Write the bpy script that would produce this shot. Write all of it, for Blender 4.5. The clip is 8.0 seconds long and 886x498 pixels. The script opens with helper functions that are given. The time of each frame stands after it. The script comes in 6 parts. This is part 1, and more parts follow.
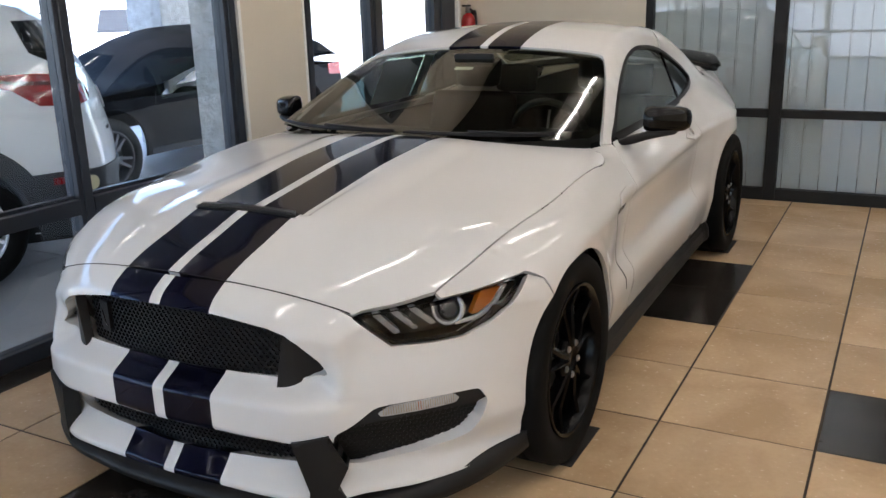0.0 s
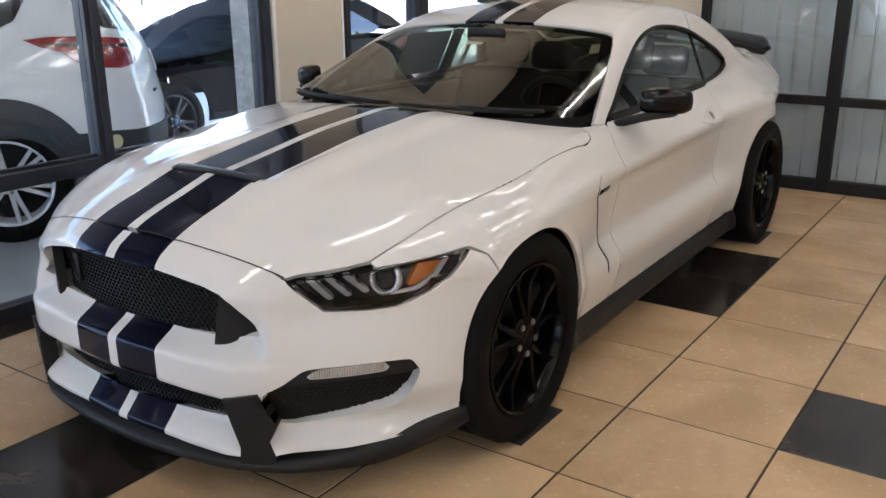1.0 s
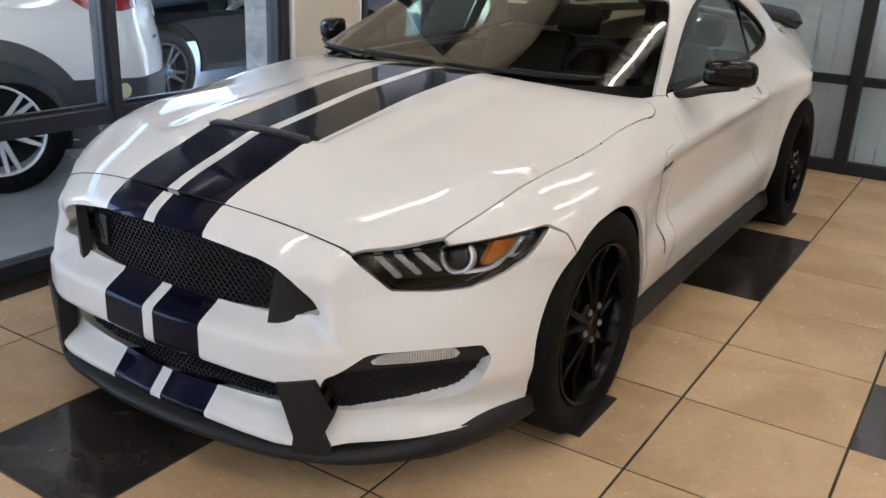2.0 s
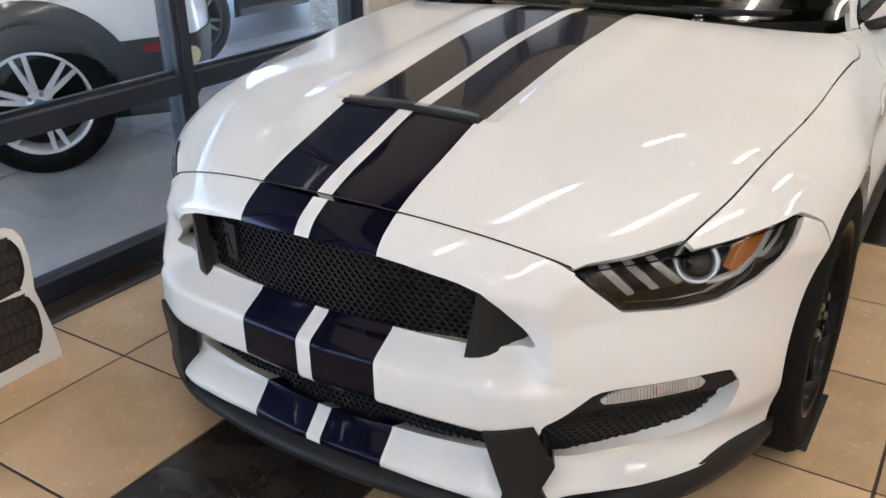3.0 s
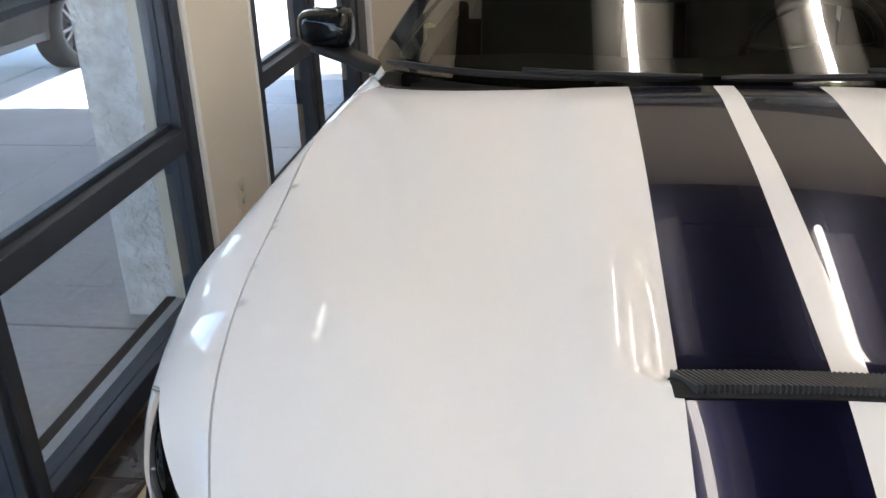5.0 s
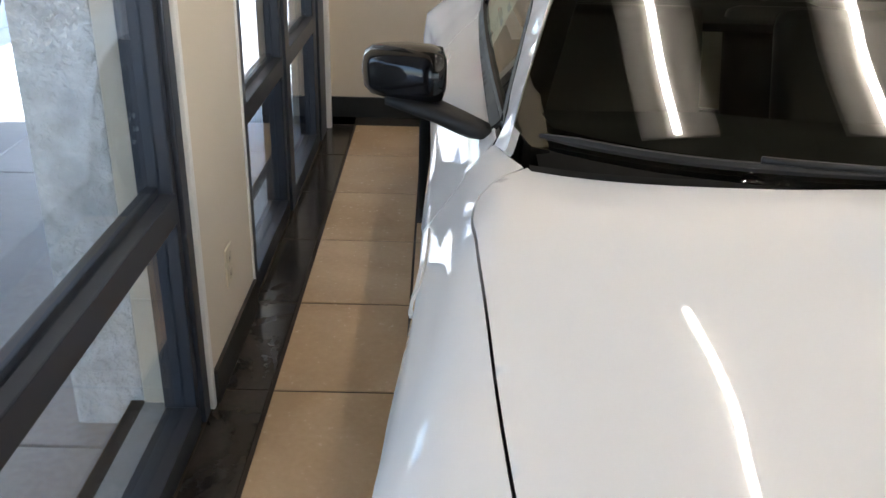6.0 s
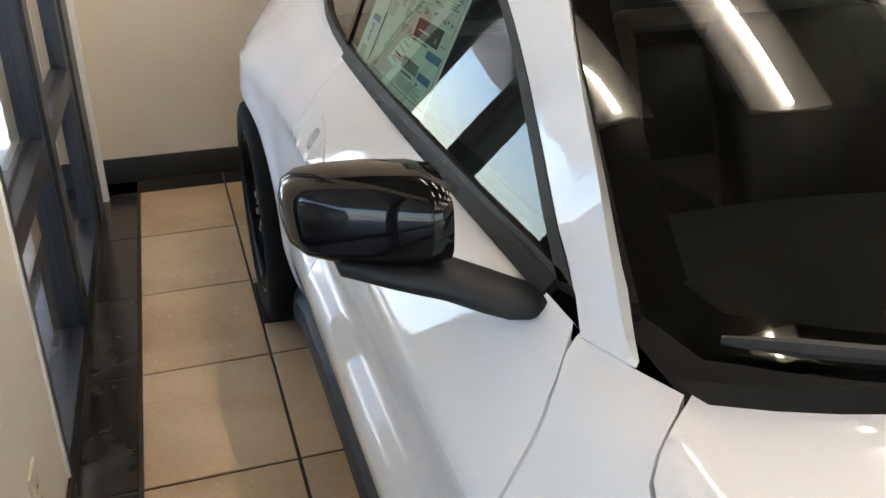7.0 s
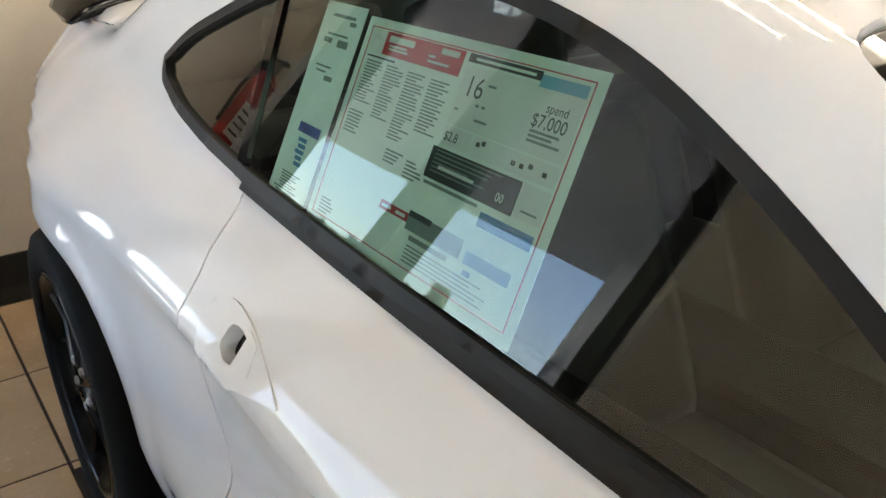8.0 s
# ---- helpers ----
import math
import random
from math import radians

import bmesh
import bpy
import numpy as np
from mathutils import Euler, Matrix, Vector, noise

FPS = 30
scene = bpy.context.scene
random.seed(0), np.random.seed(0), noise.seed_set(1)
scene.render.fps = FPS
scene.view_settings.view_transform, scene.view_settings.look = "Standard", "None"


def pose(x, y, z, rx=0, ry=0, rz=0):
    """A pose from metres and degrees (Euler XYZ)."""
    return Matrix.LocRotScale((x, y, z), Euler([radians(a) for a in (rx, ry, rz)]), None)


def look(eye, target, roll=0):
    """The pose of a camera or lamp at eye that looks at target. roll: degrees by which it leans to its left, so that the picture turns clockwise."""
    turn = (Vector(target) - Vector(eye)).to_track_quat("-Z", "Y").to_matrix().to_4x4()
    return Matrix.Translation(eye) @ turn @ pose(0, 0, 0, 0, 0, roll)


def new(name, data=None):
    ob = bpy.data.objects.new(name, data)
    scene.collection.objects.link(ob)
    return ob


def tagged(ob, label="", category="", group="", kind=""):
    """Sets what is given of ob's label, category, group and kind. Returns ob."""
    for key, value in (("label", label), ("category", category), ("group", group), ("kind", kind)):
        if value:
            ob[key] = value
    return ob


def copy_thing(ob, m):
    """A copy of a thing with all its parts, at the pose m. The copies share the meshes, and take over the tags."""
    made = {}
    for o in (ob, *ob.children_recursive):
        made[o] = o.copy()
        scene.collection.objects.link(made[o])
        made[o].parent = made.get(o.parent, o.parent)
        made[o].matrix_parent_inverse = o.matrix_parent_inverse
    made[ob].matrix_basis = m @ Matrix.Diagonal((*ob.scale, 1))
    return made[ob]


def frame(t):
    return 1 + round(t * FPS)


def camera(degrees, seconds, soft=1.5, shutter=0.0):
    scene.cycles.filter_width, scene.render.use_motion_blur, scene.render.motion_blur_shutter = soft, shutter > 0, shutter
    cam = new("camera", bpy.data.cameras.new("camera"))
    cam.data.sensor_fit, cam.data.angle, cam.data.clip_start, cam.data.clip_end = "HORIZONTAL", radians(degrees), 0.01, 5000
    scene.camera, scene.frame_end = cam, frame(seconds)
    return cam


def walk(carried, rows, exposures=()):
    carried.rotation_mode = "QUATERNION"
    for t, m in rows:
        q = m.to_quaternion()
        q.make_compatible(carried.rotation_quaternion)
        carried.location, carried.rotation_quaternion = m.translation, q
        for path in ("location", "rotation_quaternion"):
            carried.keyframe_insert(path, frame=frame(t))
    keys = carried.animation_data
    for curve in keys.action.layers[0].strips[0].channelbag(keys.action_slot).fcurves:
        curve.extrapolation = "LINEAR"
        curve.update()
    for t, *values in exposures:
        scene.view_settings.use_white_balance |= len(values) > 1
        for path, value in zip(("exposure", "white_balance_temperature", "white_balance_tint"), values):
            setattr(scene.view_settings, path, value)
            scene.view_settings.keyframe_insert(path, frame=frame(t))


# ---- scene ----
from mathutils import geometry

cam = camera(54.1, 8.0)
PATH = [
    (0, (1.797, -1.629, 1.46), (0.885, 0.067, 0.918), -1.7),
    (0.5, (1.975, -1.494, 1.441), (0.992, 0.157, 0.888), -0.8),
    (1, (2.177, -1.422, 1.444), (1.086, 0.148, 0.855), -0.4),
    (1.2, (2.184, -1.418, 1.437), (1.074, 0.132, 0.832), -0.3),
    (2.5, (1.444, -1.375, 1.4), (0.503, 0.234, 0.674), 3.5),
    (3, (1.162, -1.239, 1.406), (0.171, 0.29, 0.582), -1.0),
    (3.5, (0.819, -1.112, 1.383), (-0.039, 0.441, 0.459), -1.7),
    (4, (0.404, -0.98, 1.414), (-0.22, 0.69, 0.508), -1.4),
    (4.3, (0.154, -0.831, 1.397), (-0.403, 0.881, 0.524), -1.2),
    (4.5, (-0.007, -0.69, 1.414), (-0.498, 1.045, 0.548), -2.1),
    (4.7, (-0.14, -0.576, 1.4), (-0.542, 1.194, 0.561), -2.3),
    (5.8, (-0.799, 0.097, 1.382), (-0.77, 1.927, 0.576), 0.7),
    (6, (-0.888, 0.219, 1.378), (-0.863, 2.038, 0.548), 1.6),
    (6.3, (-0.971, 0.38, 1.392), (-0.997, 2.24, 0.657), -0.6),
    (6.5, (-1.058, 0.566, 1.371), (-0.992, 2.457, 0.723), -1.3),
    (6.8, (-1.13, 0.832, 1.374), (-0.733, 2.622, 0.576), -2.4),
    (7, (-1.131, 1.026, 1.346), (-0.585, 2.762, 0.516), -0.9),
    (7.2, (-1.159, 1.215, 1.356), (-0.528, 2.931, 0.547), 0.4),
    (7.5, (-1.163, 1.459, 1.354), (-0.49, 3.152, 0.53), -0.0),
    (7.8, (-1.176, 1.682, 1.344), (-0.318, 3.301, 0.543), -1.4),
    (8, (-1.168, 1.82, 1.344), (-0.143, 3.336, 0.537), -1.3),
]
walk(cam, [(t, look(eye, target, roll)) for t, eye, target, roll in PATH], [(0, 2.45, 6000, 13), (1, 2.5, 6000, 14), (2.5, 2.8, 6050, 13), (4, 2.97, 6150, 13), (6, 3.07, 6250, 12), (7, 3.45, 6550, 12), (8, 3.45, 6850, 12)])

# ---- brightness of the lights ----
SKY, SUN, LAMP = 0.15, 5.0, 5.2

# ---- daylight outside, fluorescent rows inside ----
world = bpy.data.worlds.new("world")
scene.world = world
world.use_nodes = True
sky = world.node_tree.nodes.new("ShaderNodeTexSky")
sky.sky_type, sky.sun_disc = "NISHITA", False
sky.sun_elevation, sky.sun_rotation = radians(49), radians(85)
world.node_tree.links.new(sky.outputs[0], world.node_tree.nodes["Background"].inputs[0])
world.node_tree.nodes["Background"].inputs[1].default_value = SKY
sun = new("sun", bpy.data.lights.new("sun", "SUN"))
sun.data.energy, sun.data.angle, sun.data.color = SUN, radians(0.5), (1, 0.95, 0.88)
sun.matrix_world = look((20, 1.7, 23), (0, 0, 0))


# ---- materials ----
def nodes_of(name):
    m = bpy.data.materials.new(name)
    m.use_nodes = True
    return m, m.node_tree.nodes, m.node_tree.links, m.node_tree.nodes["Principled BSDF"]


def surface(name, col, rough=0.5, metal=0.0, coat=0.0, var=0.12, scale=8.0, fine=90.0, bump=0.0, spec=0.5, patchy=0.0, patch_col=None):
    """A plain material with variation at two scales, fine relief and uneven gloss."""
    m, n, l, b = nodes_of(name)
    co = n.new("ShaderNodeTexCoord")
    big, small = n.new("ShaderNodeTexNoise"), n.new("ShaderNodeTexNoise")
    big.inputs["Scale"].default_value, big.inputs["Detail"].default_value = scale, 5
    small.inputs["Scale"].default_value, small.inputs["Detail"].default_value = fine, 4
    for t in (big, small):
        l.new(co.outputs["Object"], t.inputs["Vector"])
    mix = n.new("ShaderNodeMix")
    mix.data_type = "RGBA"
    lo = patch_col or [c * (1 - var) for c in col]
    mix.inputs["A"].default_value = (*lo, 1)
    mix.inputs["B"].default_value = (*[min(1, c * (1 + var * 0.6)) for c in col], 1)
    add = n.new("ShaderNodeMath")
    add.operation = "MULTIPLY_ADD"
    add.inputs[1].default_value, add.inputs[2].default_value = 0.4, 0.0
    l.new(small.outputs["Fac"], add.inputs[0])
    ramp = n.new("ShaderNodeMapRange")
    ramp.inputs["From Min"].default_value, ramp.inputs["From Max"].default_value = 0.45 + patchy, 0.95
    tot = n.new("ShaderNodeMath")
    l.new(add.outputs[0], tot.inputs[0])
    l.new(big.outputs["Fac"], tot.inputs[1])
    l.new(tot.outputs[0], ramp.inputs["Value"])
    l.new(ramp.outputs[0], mix.inputs["Factor"])
    l.new(mix.outputs["Result"], b.inputs["Base Color"])
    rr = n.new("ShaderNodeMapRange")
    rr.inputs["To Min"].default_value, rr.inputs["To Max"].default_value = rough * 0.85, min(1, rough * 1.15)
    l.new(big.outputs["Fac"], rr.inputs["Value"])
    l.new(rr.outputs[0], b.inputs["Roughness"])
    b.inputs["Metallic"].default_value, b.inputs["Coat Weight"].default_value = metal, coat
    b.inputs["Coat Roughness"].default_value = 0.012
    b.inputs["Coat IOR"].default_value = 1.42
    b.inputs["Specular IOR Level"].default_value = spec
    if bump:
        bp = n.new("ShaderNodeBump")
        bp.inputs["Strength"].default_value, bp.inputs["Distance"].default_value = 1.0, bump
        l.new(small.outputs["Fac"], bp.inputs["Height"])
        l.new(bp.outputs[0], b.inputs["Normal"])
    return m


WHITE, NAVY = (0.71, 0.705, 0.70), (0.005, 0.0055, 0.018)


def striped_paint():
    """White clear-coated paint with two wide dark stripes that run along the car."""
    m = surface("white_paint_striped", WHITE, 0.6, coat=1.0, var=0.02, scale=3, fine=300, spec=0.0)
    n, l, b = m.node_tree.nodes, m.node_tree.links, m.node_tree.nodes["Principled BSDF"]
    co, sep = n.new("ShaderNodeTexCoord"), n.new("ShaderNodeSeparateXYZ")
    l.new(co.outputs["Object"], sep.inputs[0])
    ab = n.new("ShaderNodeMath")
    ab.operation = "ABSOLUTE"
    l.new(sep.outputs[0], ab.inputs[0])
    off = n.new("ShaderNodeMath")
    off.operation = "SUBTRACT"
    off.inputs[1].default_value = 0.1035
    l.new(ab.outputs[0], off.inputs[0])
    ab2 = n.new("ShaderNodeMath")
    ab2.operation = "ABSOLUTE"
    l.new(off.outputs[0], ab2.inputs[0])
    lt = n.new("ShaderNodeMath")
    lt.operation = "LESS_THAN"
    lt.inputs[1].default_value = 0.0835
    l.new(ab2.outputs[0], lt.inputs[0])
    old = b.inputs["Base Color"].links[0].from_socket
    mix = n.new("ShaderNodeMix")
    mix.data_type = "RGBA"
    l.new(lt.outputs[0], mix.inputs["Factor"])
    l.new(old, mix.inputs["A"])
    mix.inputs["B"].default_value = (*NAVY, 1)
    l.new(mix.outputs["Result"], b.inputs["Base Color"])
    # the dark stripes are a blue metallic paint, glossier in itself and less coated
    for socket, plain, dark in (("Metallic", 0.0, 0.6), ("Roughness", 0.6, 0.2), ("Coat Weight", 1.0, 0.45)):
        mr = n.new("ShaderNodeMapRange")
        mr.inputs["To Min"].default_value, mr.inputs["To Max"].default_value = plain, dark
        l.new(lt.outputs[0], mr.inputs["Value"])
        l.new(mr.outputs[0], b.inputs[socket])
    return m


def glass(name, tint, rough=0.0, gloss=0.045):
    m, n, l, b = nodes_of(name)
    n.remove(b)
    tr, gl, fr, mx = n.new("ShaderNodeBsdfTransparent"), n.new("ShaderNodeBsdfGlossy"), n.new("ShaderNodeLayerWeight"), n.new("ShaderNodeMixShader")
    tr.inputs[0].default_value = (*tint, 1)
    gl.inputs["Color"].default_value = (1, 1, 1, 1)
    gl.inputs["Roughness"].default_value = rough
    fr.inputs["Blend"].default_value = 0.5
    pw, ma = n.new("ShaderNodeMath"), n.new("ShaderNodeMath")
    pw.operation, ma.operation = "POWER", "MULTIPLY_ADD"
    pw.inputs[1].default_value = 5
    ma.inputs[1].default_value, ma.inputs[2].default_value = 1 - gloss, gloss
    l.new(fr.outputs["Facing"], pw.inputs[0])
    l.new(pw.outputs[0], ma.inputs[0])
    l.new(ma.outputs[0], mx.inputs[0])
    l.new(tr.outputs[0], mx.inputs[1])
    l.new(gl.outputs[0], mx.inputs[2])
    l.new(mx.outputs[0], n["Material Output"].inputs[0])
    return m


def glow(name, col, power):
    m, n, l, b = nodes_of(name)
    b.inputs["Base Color"].default_value = (0.8, 0.8, 0.8, 1)
    b.inputs["Emission Color"].default_value = (*col, 1)
    b.inputs["Emission Strength"].default_value = power
    return m


def tile_material(name, a, b_col, rough, vein):
    """Glazed stoneware: soft clouds and veins, each tile with its own shade and its own piece of the pattern."""
    m, n, l, b = nodes_of(name)
    co, info, add = n.new("ShaderNodeTexCoord"), n.new("ShaderNodeObjectInfo"), n.new("ShaderNodeVectorMath")
    add.operation = "MULTIPLY_ADD"
    add.inputs[1].default_value = (40, 40, 40)
    l.new(info.outputs["Random"], add.inputs[0])
    l.new(co.outputs["Object"], add.inputs[2])
    big, small = n.new("ShaderNodeTexNoise"), n.new("ShaderNodeTexNoise")
    big.inputs["Scale"].default_value, big.inputs["Detail"].default_value, big.inputs["Distortion"].default_value = 2.2, 7, vein
    small.inputs["Scale"].default_value, small.inputs["Detail"].default_value = 60, 5
    l.new(add.outputs[0], big.inputs["Vector"])
    l.new(add.outputs[0], small.inputs["Vector"])
    ramp = n.new("ShaderNodeValToRGB")
    ramp.color_ramp.elements[0].position, ramp.color_ramp.elements[0].color = 0.36, (*a, 1)
    ramp.color_ramp.elements[1].position, ramp.color_ramp.elements[1].color = 0.66, (*b_col, 1)
    sm = n.new("ShaderNodeMath")
    sm.operation = "MULTIPLY_ADD"
    sm.inputs[1].default_value = 0.22
    l.new(small.outputs["Fac"], sm.inputs[0])
    sub = n.new("ShaderNodeMath")
    sub.operation = "SUBTRACT"
    sub.inputs[1].default_value = 0.11
    l.new(big.outputs["Fac"], sub.inputs[0])
    l.new(sub.outputs[0], sm.inputs[2])
    l.new(sm.outputs[0], ramp.inputs[0])
    hsv = n.new("ShaderNodeHueSaturation")
    mr = n.new("ShaderNodeMapRange")
    mr.inputs["To Min"].default_value, mr.inputs["To Max"].default_value = 0.93, 1.06
    l.new(info.outputs["Random"], mr.inputs["Value"])
    l.new(mr.outputs[0], hsv.inputs["Value"])
    l.new(ramp.outputs[0], hsv.inputs["Color"])
    l.new(hsv.outputs[0], b.inputs["Base Color"])
    rr = n.new("ShaderNodeMapRange")
    rr.inputs["To Min"].default_value, rr.inputs["To Max"].default_value = rough * 0.8, rough * 1.3
    l.new(small.outputs["Fac"], rr.inputs["Value"])
    l.new(rr.outputs[0], b.inputs["Roughness"])
    bp = n.new("ShaderNodeBump")
    bp.inputs["Strength"].default_value, bp.inputs["Distance"].default_value = 0.35, 0.0015
    l.new(big.outputs["Fac"], bp.inputs["Height"])
    l.new(bp.outputs[0], b.inputs["Normal"])
    return m


PAINT = surface("white_paint", WHITE, 0.6, coat=1.0, var=0.02, scale=3, fine=300, spec=0.0)
STRIPED = striped_paint()
BLACK_GLOSS = surface("gloss_black", (0.004, 0.004, 0.0045), 0.05, spec=0.28, var=0.1, fine=200)
BLACK_SATIN = surface("satin_black_plastic", (0.012, 0.012, 0.013), 0.5, spec=0.3, var=0.15, fine=400, bump=0.0004)
BLACK_WHEEL = surface("dark_wheel_paint", (0.003, 0.003, 0.0033), 0.22, var=0.15, spec=0.14)
RUBBER = surface("tyre_rubber", (0.006, 0.006, 0.006), 0.75, spec=0.12, var=0.25, fine=160, bump=0.0004)
# near-black for recesses, with their shade in the colour, and for plain black parts
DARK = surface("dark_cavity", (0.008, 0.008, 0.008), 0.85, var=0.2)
STEEL = surface("cast_steel", (0.32, 0.31, 0.30), 0.38, metal=1.0, var=0.2, fine=120)
CHROME = surface("chrome", (0.75, 0.75, 0.76), 0.08, metal=1.0, var=0.04)
SILVER = surface("silver_wheel_paint", (0.72, 0.73, 0.75), 0.30, metal=0.4, coat=0.5, var=0.05)
TRIM_FILM = surface("soft_black_trim", (0.008, 0.007, 0.0065), 0.5, spec=0.25, var=0.15)
CABIN_FABRIC = surface("dark_fabric", (0.007, 0.007, 0.007), 0.8, spec=0.2, var=0.3, fine=250)
CABIN_GREY = surface("grey_headliner", (0.10, 0.095, 0.085), 0.85, var=0.1, fine=250)
SCREEN_GLASS = glass("tinted_windscreen", (0.42, 0.44, 0.36), gloss=0.07)
SIDE_GLASS = glass("green_side_glass", (0.44, 0.56, 0.50), gloss=0.05)
CLEAR = glass("clear_lens", (0.93, 0.94, 0.95), gloss=0.03)
PANE = glass("shop_window_glass", (0.92, 0.95, 0.98), gloss=0.05)
BEZEL = surface("silver_bezel", (0.66, 0.66, 0.68), 0.28, metal=0.4, coat=0.5, var=0.05)
AMBER = surface("amber_reflector", (0.40, 0.12, 0.01), 0.25, coat=1.0, var=0.15, fine=120)
LENS_WHITE = surface("frosted_white_bar", (0.24, 0.245, 0.26), 0.35, coat=0.6, var=0.1)
LENS_GREY = surface("clear_ribbed_lens", (0.42, 0.425, 0.43), 0.12, coat=1.0, var=0.3, fine=60)
RED_LAMP = surface("red_lamp", (0.30, 0.010, 0.012), 0.15, coat=1.0, var=0.2, fine=60)
ALU = surface("dark_bronze_aluminium", (0.028, 0.033, 0.045), 0.36, metal=0.2, var=0.12, fine=220)
CREAM = surface("cream_wall_paint", (0.66, 0.59, 0.48), 0.62, var=0.05, scale=1.5, fine=180, bump=0.00015)
WHITE_TRIM = surface("white_trim_paint", (0.78, 0.77, 0.74), 0.45, var=0.05)
CEIL = surface("ceiling_board", (0.055, 0.05, 0.045), 0.9, var=0.1, fine=140, bump=0.001)
BASE_DARK = surface("black_skirting", (0.014, 0.013, 0.012), 0.35, var=0.25, fine=120)
GROUT = surface("grout", (0.045, 0.032, 0.022), 0.9, var=0.3, fine=200)
TILE = tile_material("tan_tile", (0.50, 0.345, 0.19), (0.64, 0.46, 0.275), 0.24, 0.6)
TILE_DARK = tile_material("dark_brown_tile", (0.016, 0.013, 0.011), (0.05, 0.042, 0.036), 0.16, 2.5)
MESH_BLACK = surface("black_mesh_plastic", (0.006, 0.0065, 0.0075), 0.45, spec=0.25, var=0.1)


# ---- tools ----
def mesh_part(name, me, material, parent=None, label="", smooth=True):
    for m in (material if isinstance(material, (list, tuple)) else [material]):
        me.materials.append(m)
    if smooth:
        me.polygons.foreach_set("use_smooth", [True] * len(me.polygons))
    ob = new(name, me)
    ob.parent = parent
    return tagged(ob, label)


def part(name, bm, material, parent=None, label="", smooth=False):
    me = bpy.data.meshes.new(name)
    bmesh.ops.recalc_face_normals(bm, faces=bm.faces)
    bm.to_mesh(me)
    bm.free()
    return mesh_part(name, me, material, parent, label, smooth)


def thing(name, label, category, at=None, group="", kind=""):
    ob = new(name)
    ob.empty_display_size = 0.1
    if at is not None:
        ob.matrix_world = at
    return tagged(ob, label, category, group, kind)


def add_box(bm, a, b, bevel=0.0, turn=None):
    """A box from corner a to corner b, its edges bevelled."""
    r = bmesh.ops.create_cube(bm, size=1)
    vs = r["verts"]
    for v in vs:
        v.co = Vector([(a[i] + b[i]) / 2 + v.co[i] * (b[i] - a[i]) for i in range(3)])
    if bevel:
        es = list({e for v in vs for e in v.link_edges})
        out = bmesh.ops.bevel(bm, geom=es, offset=bevel, segments=2, affect="EDGES", profile=0.6)
        vs = list({v for f in out["faces"] for v in f.verts} | {v for v in vs if v.is_valid})
    if turn is not None:
        bmesh.ops.transform(bm, matrix=turn, verts=[v for v in vs if v.is_valid])
    return vs


def boxed(name, a, b, material, parent=None, label="", bevel=0.004, kind=""):
    bm = bmesh.new()
    add_box(bm, a, b, bevel)
    ob = part(name, bm, material, parent, label)
    return tagged(ob, kind=kind)


def lathe(profile, n=48, axis="x", arc=None):
    """A bmesh turned from (radius, along) pairs round the x axis."""
    bm = bmesh.new()
    rings = []
    for i in range(n):
        a = 2 * math.pi * i / n
        rings.append([bm.verts.new((s, r * math.cos(a), r * math.sin(a))) for r, s in profile])
    for i in range(n):
        p, q = rings[i], rings[(i + 1) % n]
        for k in range(len(profile) - 1):
            if profile[k][0] < 1e-6 and profile[k + 1][0] < 1e-6:
                continue
            bm.faces.new((p[k], p[k + 1], q[k + 1], q[k]))
    bmesh.ops.remove_doubles(bm, verts=bm.verts, dist=1e-6)
    return bm


def tube(bm, pts, r, n=8, closed=False):
    """A round bar along points; r may be a list."""
    pts = [Vector(p) for p in pts]
    rs = r if isinstance(r, (list, tuple)) else [r] * len(pts)
    rings = []
    for i, p in enumerate(pts):
        d = (pts[min(i + 1, len(pts) - 1)] - pts[max(i - 1, 0)]).normalized()
        side = d.cross(Vector((0, 0, 1)) if abs(d.z) < 0.9 else Vector((1, 0, 0))).normalized()
        up = side.cross(d)
        rings.append([bm.verts.new(p + rs[i] * (math.cos(2 * math.pi * k / n) * side + math.sin(2 * math.pi * k / n) * up)) for k in range(n)])
    for a, b in zip(rings, rings[1:] + (rings[:1] if closed else [])):
        for k in range(n):
            bm.faces.new((a[k], a[(k + 1) % n], b[(k + 1) % n], b[k]))
    if not closed:
        bm.faces.new(rings[0][::-1])
        bm.faces.new(rings[-1])


def prism(bm, outline, depth, m):
    """A flat outline (x, y) given thickness from 0 to depth along z, placed by m."""
    lo = [bm.verts.new(m @ Vector((x, y, 0))) for x, y in outline]
    hi = [bm.verts.new(m @ Vector((x, y, depth))) for x, y in outline]
    bm.faces.new(lo[::-1])
    bm.faces.new(hi)
    for i in range(len(lo)):
        j = (i + 1) % len(lo)
        bm.faces.new((lo[i], lo[j], hi[j], hi[i]))


def dense(poly, step, closed=True):
    """A polyline with points no further apart than step."""
    out = []
    poly = np.asarray(poly, float)
    for i in range(len(poly) if closed else len(poly) - 1):
        a, b = poly[i], poly[(i + 1) % len(poly)]
        k = max(1, int(np.ceil(np.max(np.abs(b - a) / step))))
        out += [a + (b - a) * j / k for j in range(k)]
    if not closed:
        out.append(poly[-1])
    return np.array(out)


def within(q, poly):
    """Which points of q lie inside the polygon."""
    x, y = q[:, 0], q[:, 1]
    inside = np.zeros(len(q), bool)
    for (x0, y0), (x1, y1) in zip(poly, np.roll(poly, -1, 0)):
        cut = (y0 > y) != (y1 > y)
        inside ^= cut & (x < (x1 - x0) * (y - y0) / (y1 - y0 + 1e-15) + x0)
    return inside


